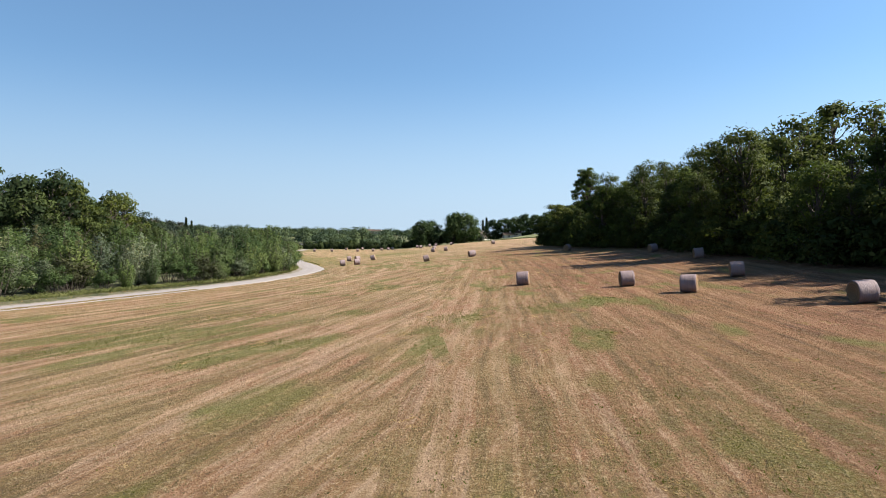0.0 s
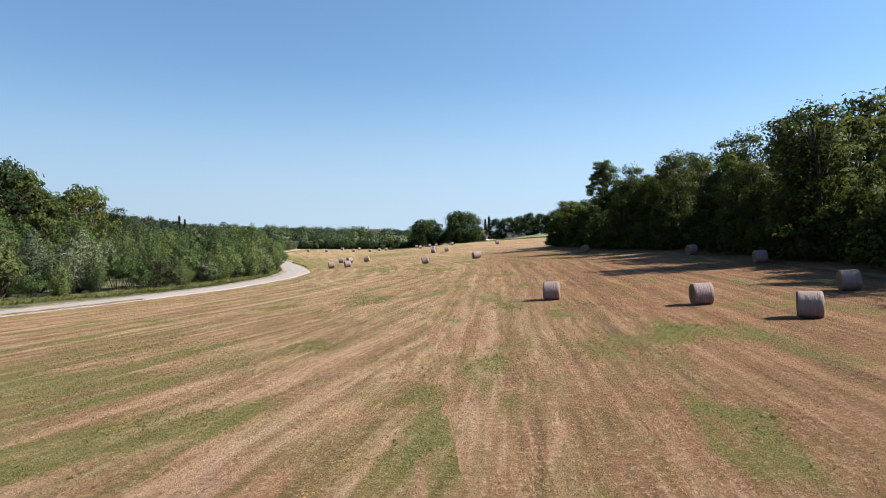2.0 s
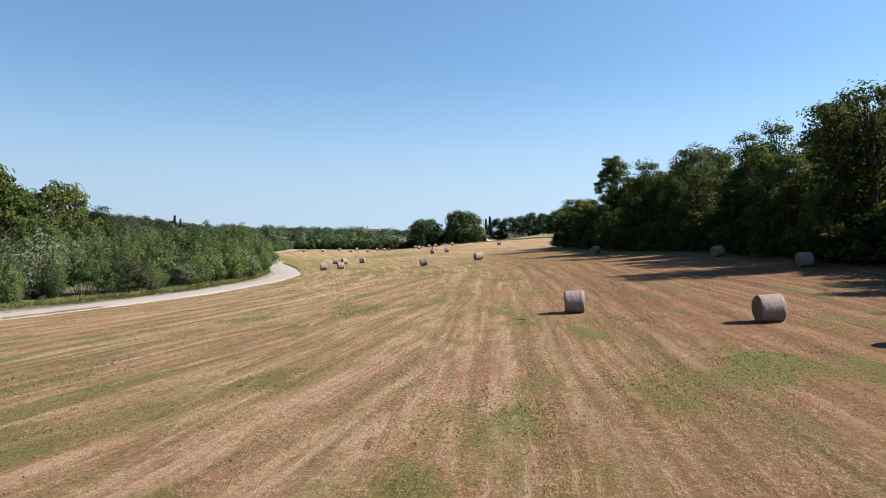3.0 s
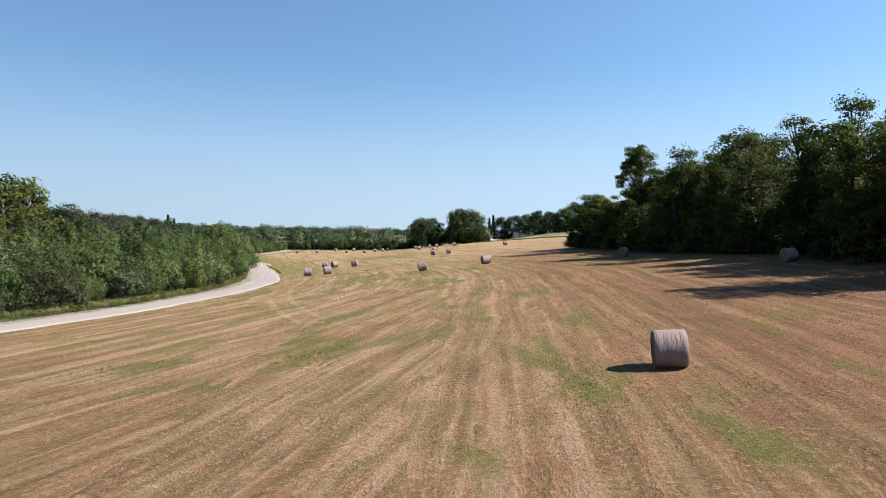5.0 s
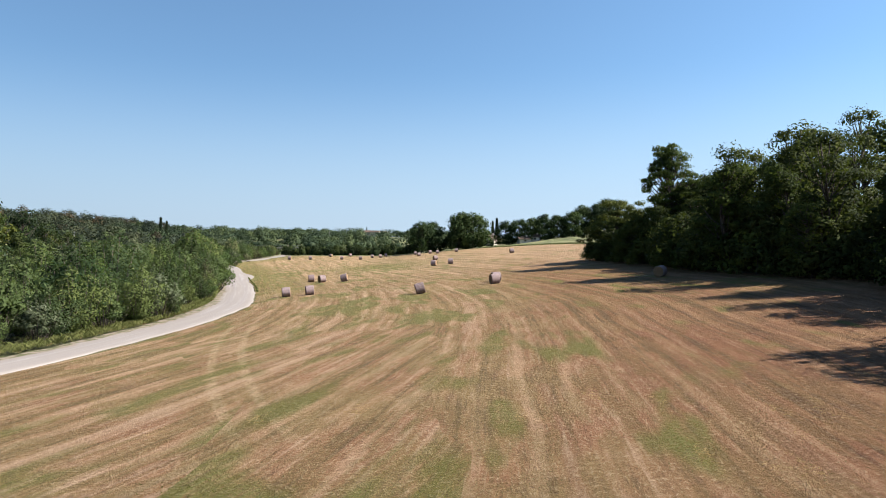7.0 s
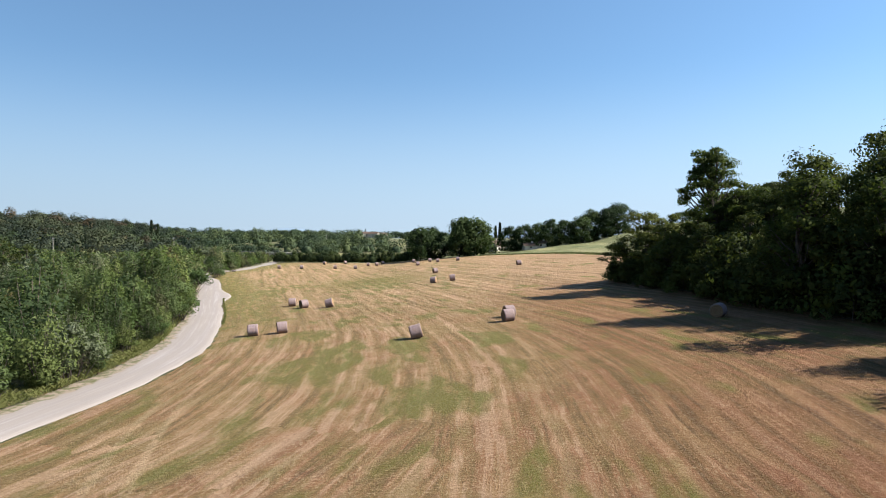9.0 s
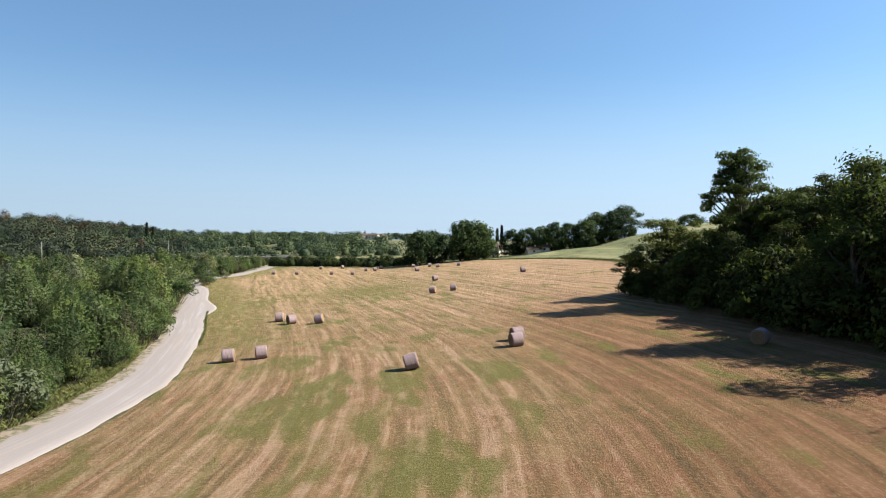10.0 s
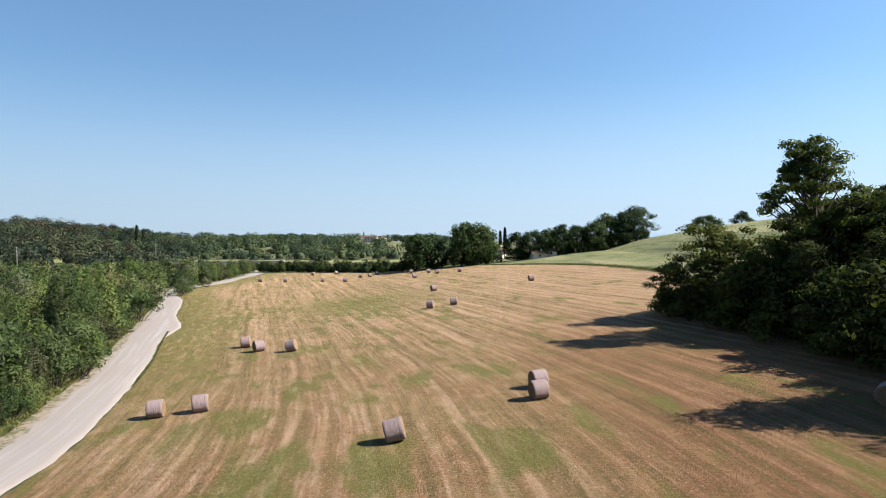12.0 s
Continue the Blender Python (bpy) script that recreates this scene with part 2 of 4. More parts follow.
def net_material():
    # violet-grey net wrapped round straw, wound in rings and creased
    m = Nodes("net_wrap")
    p = m.place()
    s = m.add("ShaderNodeSeparateXYZ")
    m.put(s.inputs[0], p)
    ring = m.noise(m.vec(m.math("MULTIPLY", s.outputs[0], 17.0), m.math("MULTIPLY", s.outputs[1], 0.8), m.math("MULTIPLY", s.outputs[2], 0.8)), 1.0, 4.0, 0.75)
    wear = m.noise(p, 2.1, 4.0, 0.65)
    fold = m.noise(m.vec(m.math("MULTIPLY", s.outputs[0], 5.0), s.outputs[1], s.outputs[2]), 1.6, 3.0, 0.6)
    fine = m.noise(p, 24.0, 3.0, 0.7)
    col = m.mix(m.span(ring, 0.36, 0.64), rgb(0.175, 0.131, 0.136), rgb(0.220, 0.171, 0.175))
    col = m.mix(m.math("MULTIPLY", m.span(wear, 0.45, 0.68), 0.6), col, rgb(0.223, 0.150, 0.126))
    col = m.mix(m.math("MULTIPLY", m.span(fine, 0.5, 0.75), 0.4), col, rgb(0.294, 0.239, 0.243))
    col = m.mix(m.math("MULTIPLY", m.whim(), 0.35), col, rgb(0.163, 0.102, 0.084))
    m.bump(m.math("ADD", m.math("ADD", ring, m.math("MULTIPLY", fold, 1.6)), m.math("MULTIPLY", fine, 0.5)), 0.8, 0.035)
    return m.done(col, 0.7)


def hay_material():
    # rolled hay seen on the round ends
    m = Nodes("rolled_hay")
    p = m.place()
    s = m.add("ShaderNodeSeparateXYZ")
    m.put(s.inputs[0], p)
    yy, zz = s.outputs[1], m.math("SUBTRACT", s.outputs[2], 0.7)
    r = m.math("SQRT", m.math("ADD", m.math("MULTIPLY", yy, yy), m.math("MULTIPLY", zz, zz)))
    coil = m.noise(m.vec(m.math("MULTIPLY", r, 22.0), m.math("MULTIPLY", s.outputs[0], 0.5)), 1.0, 3.0, 0.7)
    fine = m.noise(p, 30.0, 3.0, 0.75)
    col = m.mix(m.span(coil, 0.38, 0.62), rgb(0.107, 0.060, 0.031), rgb(0.251, 0.163, 0.091))
    col = m.mix(m.math("MULTIPLY", m.span(fine, 0.5, 0.75), 0.6), col, rgb(0.346, 0.249, 0.147))
    m.bump(m.math("ADD", coil, fine), 1.0, 0.05)
    return m.done(col, 0.95)


def gravel_material():
    m = Nodes("pale_gravel")
    p = m.place()
    a = m.attr("across")
    big, fine = m.noise(p, 0.22, 4.0, 0.6), m.noise(p, 14.0, 4.0, 0.75)
    col = m.mix(m.span(big, 0.3, 0.7), rgb(0.216, 0.194, 0.186), rgb(0.255, 0.231, 0.223))
    # wheel tracks run paler than the crown and the edges, the outer shoulder is brown dirt
    rut = m.noise(m.vec(m.math("MULTIPLY", a, 5.0), m.math("MULTIPLY", m.attr("along"), 0.05)), 1.0, 3.0, 0.6)
    col = m.mix(m.span(rut, 0.40, 0.62, 0.0, 0.55), rgb(0.205, 0.180, 0.168), col)
    col = m.mix(m.span(rut, 0.56, 0.70, 0.0, 0.42), col, rgb(0.305, 0.282, 0.272))
    track = m.span(m.math("ABSOLUTE", m.math("SUBTRACT", m.math("ABSOLUTE", a), 0.42)), 0.05, 0.24)
    col = m.mix(m.math("MULTIPLY", track, 0.28), col, rgb(0.218, 0.188, 0.164))
    worn = m.math("ADD", a, m.math("MULTIPLY", m.math("SUBTRACT", m.noise(p, 0.8, 3.0), 0.5), 0.7))
    col = m.mix(m.span(worn, -0.92, -1.12), col, m.mix(m.span(m.noise(p, 1.6, 3.0), 0.40, 0.62), rgb(0.205, 0.165, 0.130), rgb(0.080, 0.080, 0.036)))
    col = m.mix(m.math("MULTIPLY", m.span(fine, 0.52, 0.75), 0.5), col, rgb(0.178, 0.162, 0.151))
    m.bump(fine, 0.6, 0.04)
    return m.done(col, 0.95)


def plain(name, a, b, scale=1.0, rough=0.85, metal=0.0):
    m = Nodes(name)
    p = m.place()
    g = m.math("ADD", m.math("MULTIPLY", m.noise(p, scale, 4.0, 0.6), 0.7), m.math("MULTIPLY", m.noise(p, scale * 9, 3.0), 0.3))
    m.bump(g, 0.3, 0.02)
    return m.done(m.mix(m.span(g, 0.35, 0.65), rgb(*a), rgb(*b)), rough, metal)


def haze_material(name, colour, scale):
    # far hills, the pale blue haze before them painted into the base colour
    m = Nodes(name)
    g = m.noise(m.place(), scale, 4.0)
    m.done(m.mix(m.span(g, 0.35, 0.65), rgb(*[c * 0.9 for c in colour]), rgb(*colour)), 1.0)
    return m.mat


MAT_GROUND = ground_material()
MAT_BARK = bark_material()
MAT_NET, MAT_HAY, MAT_GRAVEL = net_material(), hay_material(), gravel_material()
LEAF_WOOD = leaf_material("forest_leaf", (0.0168, 0.0249, 0.0076), (0.0372, 0.0496, 0.0127), (0.0880, 0.0965, 0.0275), 0.3)
LEAF_LOCUST = leaf_material("locust_leaf", (0.0222, 0.0348, 0.0087), (0.0480, 0.0663, 0.0153), (0.1060, 0.1243, 0.0324), 0.32)
LEAF_SHRUB = leaf_material("shrub_leaf", (0.0339, 0.0518, 0.0184), (0.0677, 0.0941, 0.0356), (0.1217, 0.1458, 0.0711), 0.4)
LEAF_WILLOW = leaf_material("willow_leaf", (0.0480, 0.0604, 0.0321), (0.0919, 0.1078, 0.0643), (0.1678, 0.1898, 0.1370), 0.3)
LEAF_OLIVE = leaf_material("dry_shrub_leaf", (0.0278, 0.0312, 0.0139), (0.0558, 0.0579, 0.0287), (0.0892, 0.0890, 0.0533), 0.35)
LEAF_YOUNG = leaf_material("young_leaf", (0.0257, 0.0446, 0.0151), (0.0514, 0.0798, 0.0274), (0.0940, 0.1232, 0.0516), 0.4)
LEAF_GROVE = leaf_material("grove_leaf", (0.0131, 0.0214, 0.0078), (0.0275, 0.0410, 0.0146), (0.0551, 0.0712, 0.0292), 0.3)
LEAF_OAK = leaf_material("oak_leaf", (0.0111, 0.0215, 0.0079), (0.0248, 0.0418, 0.0142), (0.0522, 0.0740, 0.0270), 0.25)
LEAF_CYPRESS = leaf_material("cypress_leaf", (0.0049, 0.0098, 0.0044), (0.0098, 0.0166, 0.0069), (0.0195, 0.0269, 0.0108), 0.1)
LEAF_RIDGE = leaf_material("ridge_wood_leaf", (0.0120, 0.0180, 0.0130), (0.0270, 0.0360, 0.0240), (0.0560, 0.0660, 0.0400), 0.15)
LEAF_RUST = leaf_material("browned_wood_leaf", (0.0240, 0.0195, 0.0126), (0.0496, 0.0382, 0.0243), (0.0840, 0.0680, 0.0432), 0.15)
# valley leaves, with a slight blue of distance haze mixed into the greens
LEAF_FAR = leaf_material("hazy_far_wood_leaf", (0.0170, 0.0290, 0.0170), (0.0400, 0.0590, 0.0320), (0.0860, 0.1060, 0.0560), 0.2)
BLADE_DRY = leaf_material("dry_grass", (0.1342, 0.0916, 0.0428), (0.2442, 0.1831, 0.0916), (0.3662, 0.2930, 0.1770), 0.3)
BLADE_PALE = leaf_material("pale_straw", (0.20, 0.14, 0.08), (0.33, 0.25, 0.15), (0.48, 0.39, 0.26), 0.25)
BLADE_GREEN = leaf_material("green_grass", (0.050, 0.066, 0.024), (0.105, 0.122, 0.050), (0.190, 0.182, 0.090), 0.35)
BLADE_FRESH = leaf_material("fresh_grass", (0.048, 0.060, 0.010), (0.098, 0.108, 0.018), (0.170, 0.165, 0.040), 0.35)
MAT_WALL = plain("pale_render", (0.380, 0.346, 0.288), (0.449, 0.420, 0.369), 0.8)
MAT_ROOF = plain("clay_tiles", (0.054, 0.037, 0.029), (0.090, 0.061, 0.045), 1.5)
MAT_GLASS = plain("dark_window", (0.012, 0.013, 0.014), (0.023, 0.024, 0.027), 1.0, 0.15)
MAT_CONCRETE = plain("grey_concrete", (0.138, 0.132, 0.124), (0.207, 0.202, 0.190), 0.7)
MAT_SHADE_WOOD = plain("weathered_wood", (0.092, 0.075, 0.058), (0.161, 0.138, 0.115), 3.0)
MAT_STEEL = plain("grey_steel", (0.161, 0.167, 0.173), (0.230, 0.236, 0.242), 2.0, 0.5, 0.6)
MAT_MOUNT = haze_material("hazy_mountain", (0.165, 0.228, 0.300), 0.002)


# ---------- mesh helpers ----------
def mesh_object(name, verts, faces, material, parent=None, smooth=False, normals=None):
    me = bpy.data.meshes.new(name)
    me.from_pydata([tuple(v) for v in verts] if not isinstance(verts, np.ndarray) else verts.tolist(), [], faces if isinstance(faces, list) else faces.tolist())
    me.materials.append(material)
    if smooth or normals is not None:
        me.polygons.foreach_set("use_smooth", [True] * len(me.polygons))
    if normals is not None:
        me.normals_split_custom_set_from_vertices(normals.tolist())
    ob = new(name, me)
    ob.parent = parent
    return ob


def part(name, bm, material, parent, label=""):
    me = bpy.data.meshes.new(name)
    bm.to_mesh(me)
    bm.free()
    me.materials.append(material)
    ob = new(name, me)
    ob.parent = parent
    return tagged(ob, label)


def box(bm, x0, y0, z0, x1, y1, z1):
    m = Matrix.Translation(((x0 + x1) / 2, (y0 + y1) / 2, (z0 + z1) / 2)) @ Matrix.Diagonal((x1 - x0, y1 - y0, z1 - z0, 1))
    bmesh.ops.create_cube(bm, size=1, matrix=m)


def smooth(a, b, v):
    t = np.clip((v - a) / (b - a), 0, 1)
    return t * t * (3 - 2 * t)


def soft_clip(v, lo, hi, k):
    v = lo + k * np.logaddexp(0, (v - lo) / k)
    return hi - k * np.logaddexp(0, (hi - v) / k)


# ---------- the land ----------
def field_edge(y):
    """x of the field's edge at the foot of the hill."""
    return 44 - 33 * (np.clip(y - 225, 0, 150) / 115) ** 2


def height(x, y):
    x, y = np.asarray(x, float), np.asarray(y, float)
    xe, ye = soft_clip(x, -28, 60, 3), soft_clip(y, -40, 312, 12)
    z = -0.855 + 0.0493 * xe + 0.0101 * ye + 0.000152 * xe * ye
    back = smooth(150, 215, y)
    z = z + 0.0015 * np.clip(xe - 22, 0, 40 - 16 * back) ** 2
    d = np.clip(x - field_edge(y), 0, None)
    e = np.clip(x - 59, 0, None)
    near, low = 26 * (1 - np.exp(-d ** 1.15 / 150)), 13 * (1 - np.exp(-(e / 29) ** 1.2))
    z = z + (near + (low - near) * back) * smooth(470, 285, y)
    # wooded ridge beyond the river, and low hills behind the village
    z = z + 30 * np.exp(-((x + 460) / 175) ** 2 - ((y - 640) / 260) ** 2)
    z = z + 16 * np.exp(-((x + 520) / 500) ** 2 - ((y - 1250) / 260) ** 2)
    z = z + 3 * np.exp(-((x + 96) / 60) ** 2 - ((y - 900) / 70) ** 2)
    # the wooded slope on the far side of the valley
    z = z + 8.5 * smooth(480, 780, y) * smooth(60, -60, x) * smooth(-420, -220, x) * smooth(1500, 1000, y)
    return z


def at(x, y):
    return float(height(x, y))


ROAD = [(-112, -80), (-95, -40), (-78, -2), (-62, 30), (-47.2, 62), (-39.4, 80), (-33.2, 96), (-30.3, 106), (-28.6, 117), (-27.9, 128), (-29.3, 142), (-33.2, 156), (-38.3, 172), (-44.6, 189), (-51.0, 207), (-58.0, 226), (-66.0, 247), (-75.5, 266), (-79.5, 283), (-77.5, 300), (-77.5, 320), (-80, 348), (-87, 395)]


def spline(points, step=1.5):
    """Evenly spaced points on a smooth curve through the given ones."""
    p = np.array(points, float)
    p = np.vstack([2 * p[0] - p[1], p, 2 * p[-1] - p[-2]])
    out = []
    for i in range(1, len(p) - 2):
        n = max(2, int(np.linalg.norm(p[i + 1] - p[i]) / step))
        for t in np.arange(n) / n:
            out.append(0.5 * (2 * p[i] + (p[i + 1] - p[i - 1]) * t + (2 * p[i - 1] - 5 * p[i] + 4 * p[i + 1] - p[i + 2]) * t * t + (3 * p[i] - p[i - 1] - 3 * p[i + 1] + p[i + 2]) * t ** 3))
    return np.array(out + [p[-2]])


road_line = spline(ROAD)
road_y, road_x = road_line[:, 1], road_line[:, 0]


def road_mid(y):
    return np.interp(y, road_y, road_x)


def forest_front(y):
    """x of the forest's edge beside the field."""
    return np.interp(y, [-60, 50, 70, 100, 116, 135, 147, 165, 176, 186], [40, 39, 38, 38.5, 39, 34.5, 33, 31, 28, 30])


def far_end(x):
    """y at which the mown field ends."""
    return np.interp(x, [-90, -56, -22, -5, 12, 40], [372, 367, 358, 348, 342, 340])


# damp hollows where the grass has greened again: x, y, half width, half length
MOIST = ((-23, 38.5, 3.5, 3.5), (-18, 43, 6, 4), (-17.3, 52.4, 3.5, 3.5), (-9.6, 36, 3, 1.8), (-12.2, 32, 2.2, 2), (-7, 50, 2, 2), (1.9, 43.2, 2.3, 2.3), (7.8, 46.3, 1.9, 2.8), (11.4, 48, 1.8, 3),
         (8.6, 33.7, 1.2, 1.6), (-0.7, 32.1, 1, 1.6), (-14.9, 71.3, 2.4, 1.7), (-6.4, 71.5, 2, 2), (4.4, 62, 1, 2.4), (9.5, 60.8, 1.6, 1.5), (-8.5, 76.5, 1.5, 1.8), (-8.2, 85.8, 1.3, 1.5), (7.3, 98.7, 1.4, 4),
         (-11, 128, 3.7, 6), (-1.9, 115, 2.4, 5), (3.7, 135.5, 2.1, 3), (-11.4, 134.5, 2, 3), (-5.5, 133, 1.4, 3), (-15.5, 215, 7.5, 12), (-39.3, 208, 5.5, 20))


def build_ground():
    def axis(parts):
        return np.unique(np.round(np.concatenate([np.arange(a, b, s) for a, b, s in parts]), 3))
    xs = axis([(-4500, -700, 380), (-700, -140, 35), (-140, -70, 6), (-70, 60, 1.1), (60, 130, 5), (130, 500, 30), (500, 4600, 400)])
    ys = axis([(-1500, -60, 160), (-60, 0, 6), (0, 260, 1.4), (260, 400, 3), (400, 800, 20), (800, 1800, 60), (1800, 4700, 290)])
    X, Y = np.meshgrid(xs, ys)
    Z = height(X, Y)
    rng = np.random.default_rng(3)
    slim = 0.2 * smooth(125, 100, Y)
    mown = smooth(-1.2, 0.6, X - road_mid(Y) - 2.9 + slim) * smooth(1.0, -1.0, X - field_edge(Y)) * smooth(1.5, -1.5, Y - far_end(X)) * smooth(1.0, -1.0, X - forest_front(Y) * (Y < 188) - 500 * (Y >= 188))
    Z = Z + rng.normal(0, 0.012, Z.shape) * (mown > 0.5)
    # the track lies a little lower than the mown field
    side = X - road_mid(Y)
    Z = Z - 0.22 * smooth(4.3, 3.0, side + slim - 1.9 * np.exp(-((Y - 203) / 9.0) ** 2)) * smooth(-5.6, -4.4, side) * (Y < 395) * (Y > -80)
    meadow = smooth(0, 1.5, X - field_edge(Y)) * (Y > 186) * (Y < 420) + (Y > 372) * (X < 20) * (X > -300) * (Y < 540) + (Y > 540) * (rng.random(Z.shape) < 0.3)
    row = X - 0.085 * np.minimum(Y, 118) + 0.30 * 12 * np.logaddexp(0, (Y - 134) / 12)
    away = 0.88 * (X - road_mid(Y)) + 300
    slant = 0.965 * (X - 0.27 * Y) + 150
    headland = np.minimum(-5.5 - X, 104 - Y)
    lush = smooth(15, 4, X - road_mid(Y) - 2) * smooth(138, 175, Y)
    lush = np.maximum(lush, 1.2 * np.exp(-((X + 20) / 13) ** 2 - ((Y - 232) / 20) ** 2))
    moist = 0.6 * smooth(75, 120, Y) * smooth(12, -10, X) * smooth(200, 150, Y) + 0.2 * smooth(1, -7, X) * smooth(120, 80, Y) - 0.3 * smooth(4, 14, X)
    for cx, cy, rx, ry in MOIST:
        moist = moist + 3.1 * np.exp(-((X - cx) / rx) ** 2 - ((Y - cy) / ry) ** 2)
    olive = smooth(38, 14, Y + 0.5 * np.abs(X - 8)) * smooth(-16, 2, X) + 0.62 * smooth(98, 122, Y) * smooth(190, 150, Y)
    ny, nx = X.shape
    idx = np.arange(nx * ny).reshape(ny, nx)
    faces = np.stack([idx[:-1, :-1], idx[:-1, 1:], idx[1:, 1:], idx[1:, :-1]], -1).reshape(-1, 4)
    ob = mesh_object("ground", np.stack([X, Y, Z], -1).reshape(-1, 3), faces, MAT_GROUND, None, True)
    for name, arr in (("stubble", mown), ("meadow", np.clip(meadow, 0, 1)), ("row", row), ("round", away), ("slant", slant), ("headland", headland), ("along", Y), ("lush", lush), ("moist", moist), ("olive", olive)):
        ob.data.attributes.new(name, "FLOAT", "POINT").data.foreach_set("value", arr.astype(np.float32).ravel())
    return tagged(ob, "mown hay field with tan stubble, green regrowth and rough land", "field", kind="structure")


def build_road():
    t = np.gradient(road_line, axis=0)
    n = np.stack([t[:, 1], -t[:, 0]], -1) / np.linalg.norm(t, axis=1)[:, None]
    across = np.array([-1.95, -1.6, -1.25, -1.0, -0.75, -0.42, 0, 0.42, 0.75, 1.0, 1.1])
    rng = np.random.default_rng(8)
    verts, acr = [], []
    for c, m in zip(road_line, n):
        bay = 1.9 * math.exp(-((c[1] - 203) / 9.0) ** 2)
        w = 2.3 + 0.10 * math.sin(c[1] * 0.33) + 0.07 * math.sin(c[1] * 0.91 + 1)
        slim = 1 - 0.10 * float(smooth(125, 100, c[1]))
        for a in across:
            q = c + m * (a * w * (slim if a > 0 else 1) + (bay if a > 0.7 else 0) + (rng.normal(0, 0.05 if a > -1.1 else 0.3) if abs(a) > 0.9 else 0))
            verts.append((q[0], q[1], at(*q) - 0.16 + 0.09 * (1 - min(1, a * a)) - (0.16 if a > 1.05 or a < -1.9 else 0.0)))
            acr.append(a)
    k = len(across)
    faces = [(i * k + j, i * k + j + 1, (i + 1) * k + j + 1, (i + 1) * k + j) for i in range(len(road_line) - 1) for j in range(k - 1)]
    ob = mesh_object("road", verts, faces, MAT_GRAVEL, None, True)
    ob.data.attributes.new("across", "FLOAT", "POINT").data.foreach_set("value", np.array(acr, np.float32))
    ob.data.attributes.new("along", "FLOAT", "POINT").data.foreach_set("value", np.repeat(np.arange(len(road_line)) * 1.5, k).astype(np.float32))
    return tagged(ob, "pale dusty gravel farm track along the field", "road", kind="structure")


build_ground()
build_road()


# ---------- hay bales ----------
def build_bale():
    rng = np.random.default_rng(5)
    bale = new("round_bale")
    seg, prof = 40, [(-0.59, 0.64), (-0.575, 0.685), (-0.53, 0.705), (-0.42, 0.71), (-0.28, 0.70), (-0.14, 0.712), (0.0, 0.704), (0.14, 0.712), (0.28, 0.701), (0.42, 0.71), (0.53, 0.704), (0.575, 0.684), (0.59, 0.64)]
    lump = 1 + 0.012 * np.sin(np.arange(seg) * 2 * np.pi / seg * 3 + 0.7) + rng.normal(0, 0.004, seg)

    def ring(x, r, wob):
        out = []
        for i in range(seg):
            a = 2 * math.pi * i / seg
            rr = r * lump[i] * (1 + wob * rng.normal())
            z = 0.70 + rr * math.cos(a)
            z = max(z, 0.0) if z > 0.03 else 0.4 * z
            out.append((x + wob * rng.normal() * 1.2, rr * math.sin(a) * (1.03 if math.cos(a) < 0 else 1), z))
        return out
    verts = [v for x, r in prof for v in ring(x, r, 0.004)]
    faces = [(i * seg + j, i * seg + (j + 1) % seg, (i + 1) * seg + (j + 1) % seg, (i + 1) * seg + j) for i in range(len(prof) - 1) for j in range(seg)]
    mesh_object("net_wrap", verts, faces, MAT_NET, bale, True)
    for s in (-1, 1):
        radii = [0.665, 0.60, 0.50, 0.40, 0.30, 0.2, 0.1]
        vs = [v for k, r in enumerate(radii) for v in ring(s * (0.585 + (0.016 if k % 2 else 0.0) + 0.012 * (k > 0)), r, 0.010)] + [(s * 0.595, 0, 0.7)]
        c = len(vs) - 1
        fs = [(i * seg + j, i * seg + (j + 1) % seg, (i + 1) * seg + (j + 1) % seg, (i + 1) * seg + j) for i in range(len(radii) - 1) for j in range(seg)]
        fs += [((len(radii) - 1) * seg + j, (len(radii) - 1) * seg + (j + 1) % seg, c) for j in range(seg)]
        if s < 0:
            fs = [f[::-1] for f in fs]
        tagged(mesh_object("end_face", vs, fs, MAT_HAY, bale, True), "coiled brown hay on the round end")
    return bale


# place and turn of each bale on the field; the turn is that of its axis
BALES = [(8.25, 64.5, -12), (16.6, 57.0, -5), (19.3, 49.6, -26), (25.7, 38.8, -2), (27.5, 59.3, -16), (34.0, 84.5, -10), (34.9, 105.7, 12), (26.8, 137.3, 48),
         (-23.6, 147.9, 13), (-20.4, 148.8, 18), (-3.65, 137.6, 5), (6.3, 145.0, 15), (6.75, 148.4, 17), (-27.1, 181.0, 12), (-24.2, 177.0, 34), (-19.5, 175.2, -2),
         (-3.6, 209.6, -14), (0.5, 212.0, 0), (-3.9, 244.4, 22), (19.0, 247.0, 8),
         (-63.7, 310, 0), (-55.1, 309, 8), (-53.9, 347, -20), (-42.3, 307.6, 5), (-46.3, 355, 30), (-34.6, 306.2, 4), (-32.8, 329.5, 0), (-29.5, 331, 15), (-28.6, 345, 28),
         (-14.4, 333, 3), (-11.3, 299.5, 15), (-7.6, 324, 6), (-4.3, 311.6, 4), (3.2, 308, 0)]
first_bale = build_bale()


def lay(x, y, turn):
    # a bale follows the slope of the ground
    gx, gy = at(x + 0.6, y) - at(x - 0.6, y), at(x, y + 0.6) - at(x, y - 0.6)
    up = Vector((-gx / 1.2, -gy / 1.2, 1)).normalized()
    fwd = Vector((math.cos(radians(turn)), math.sin(radians(turn)), 0))
    side = up.cross(fwd).normalized()
    fwd = side.cross(up)
    m = Matrix((fwd, side, up)).transposed().to_4x4()
    return Matrix.Translation((x, y, at(x, y) - 0.03)) @ m


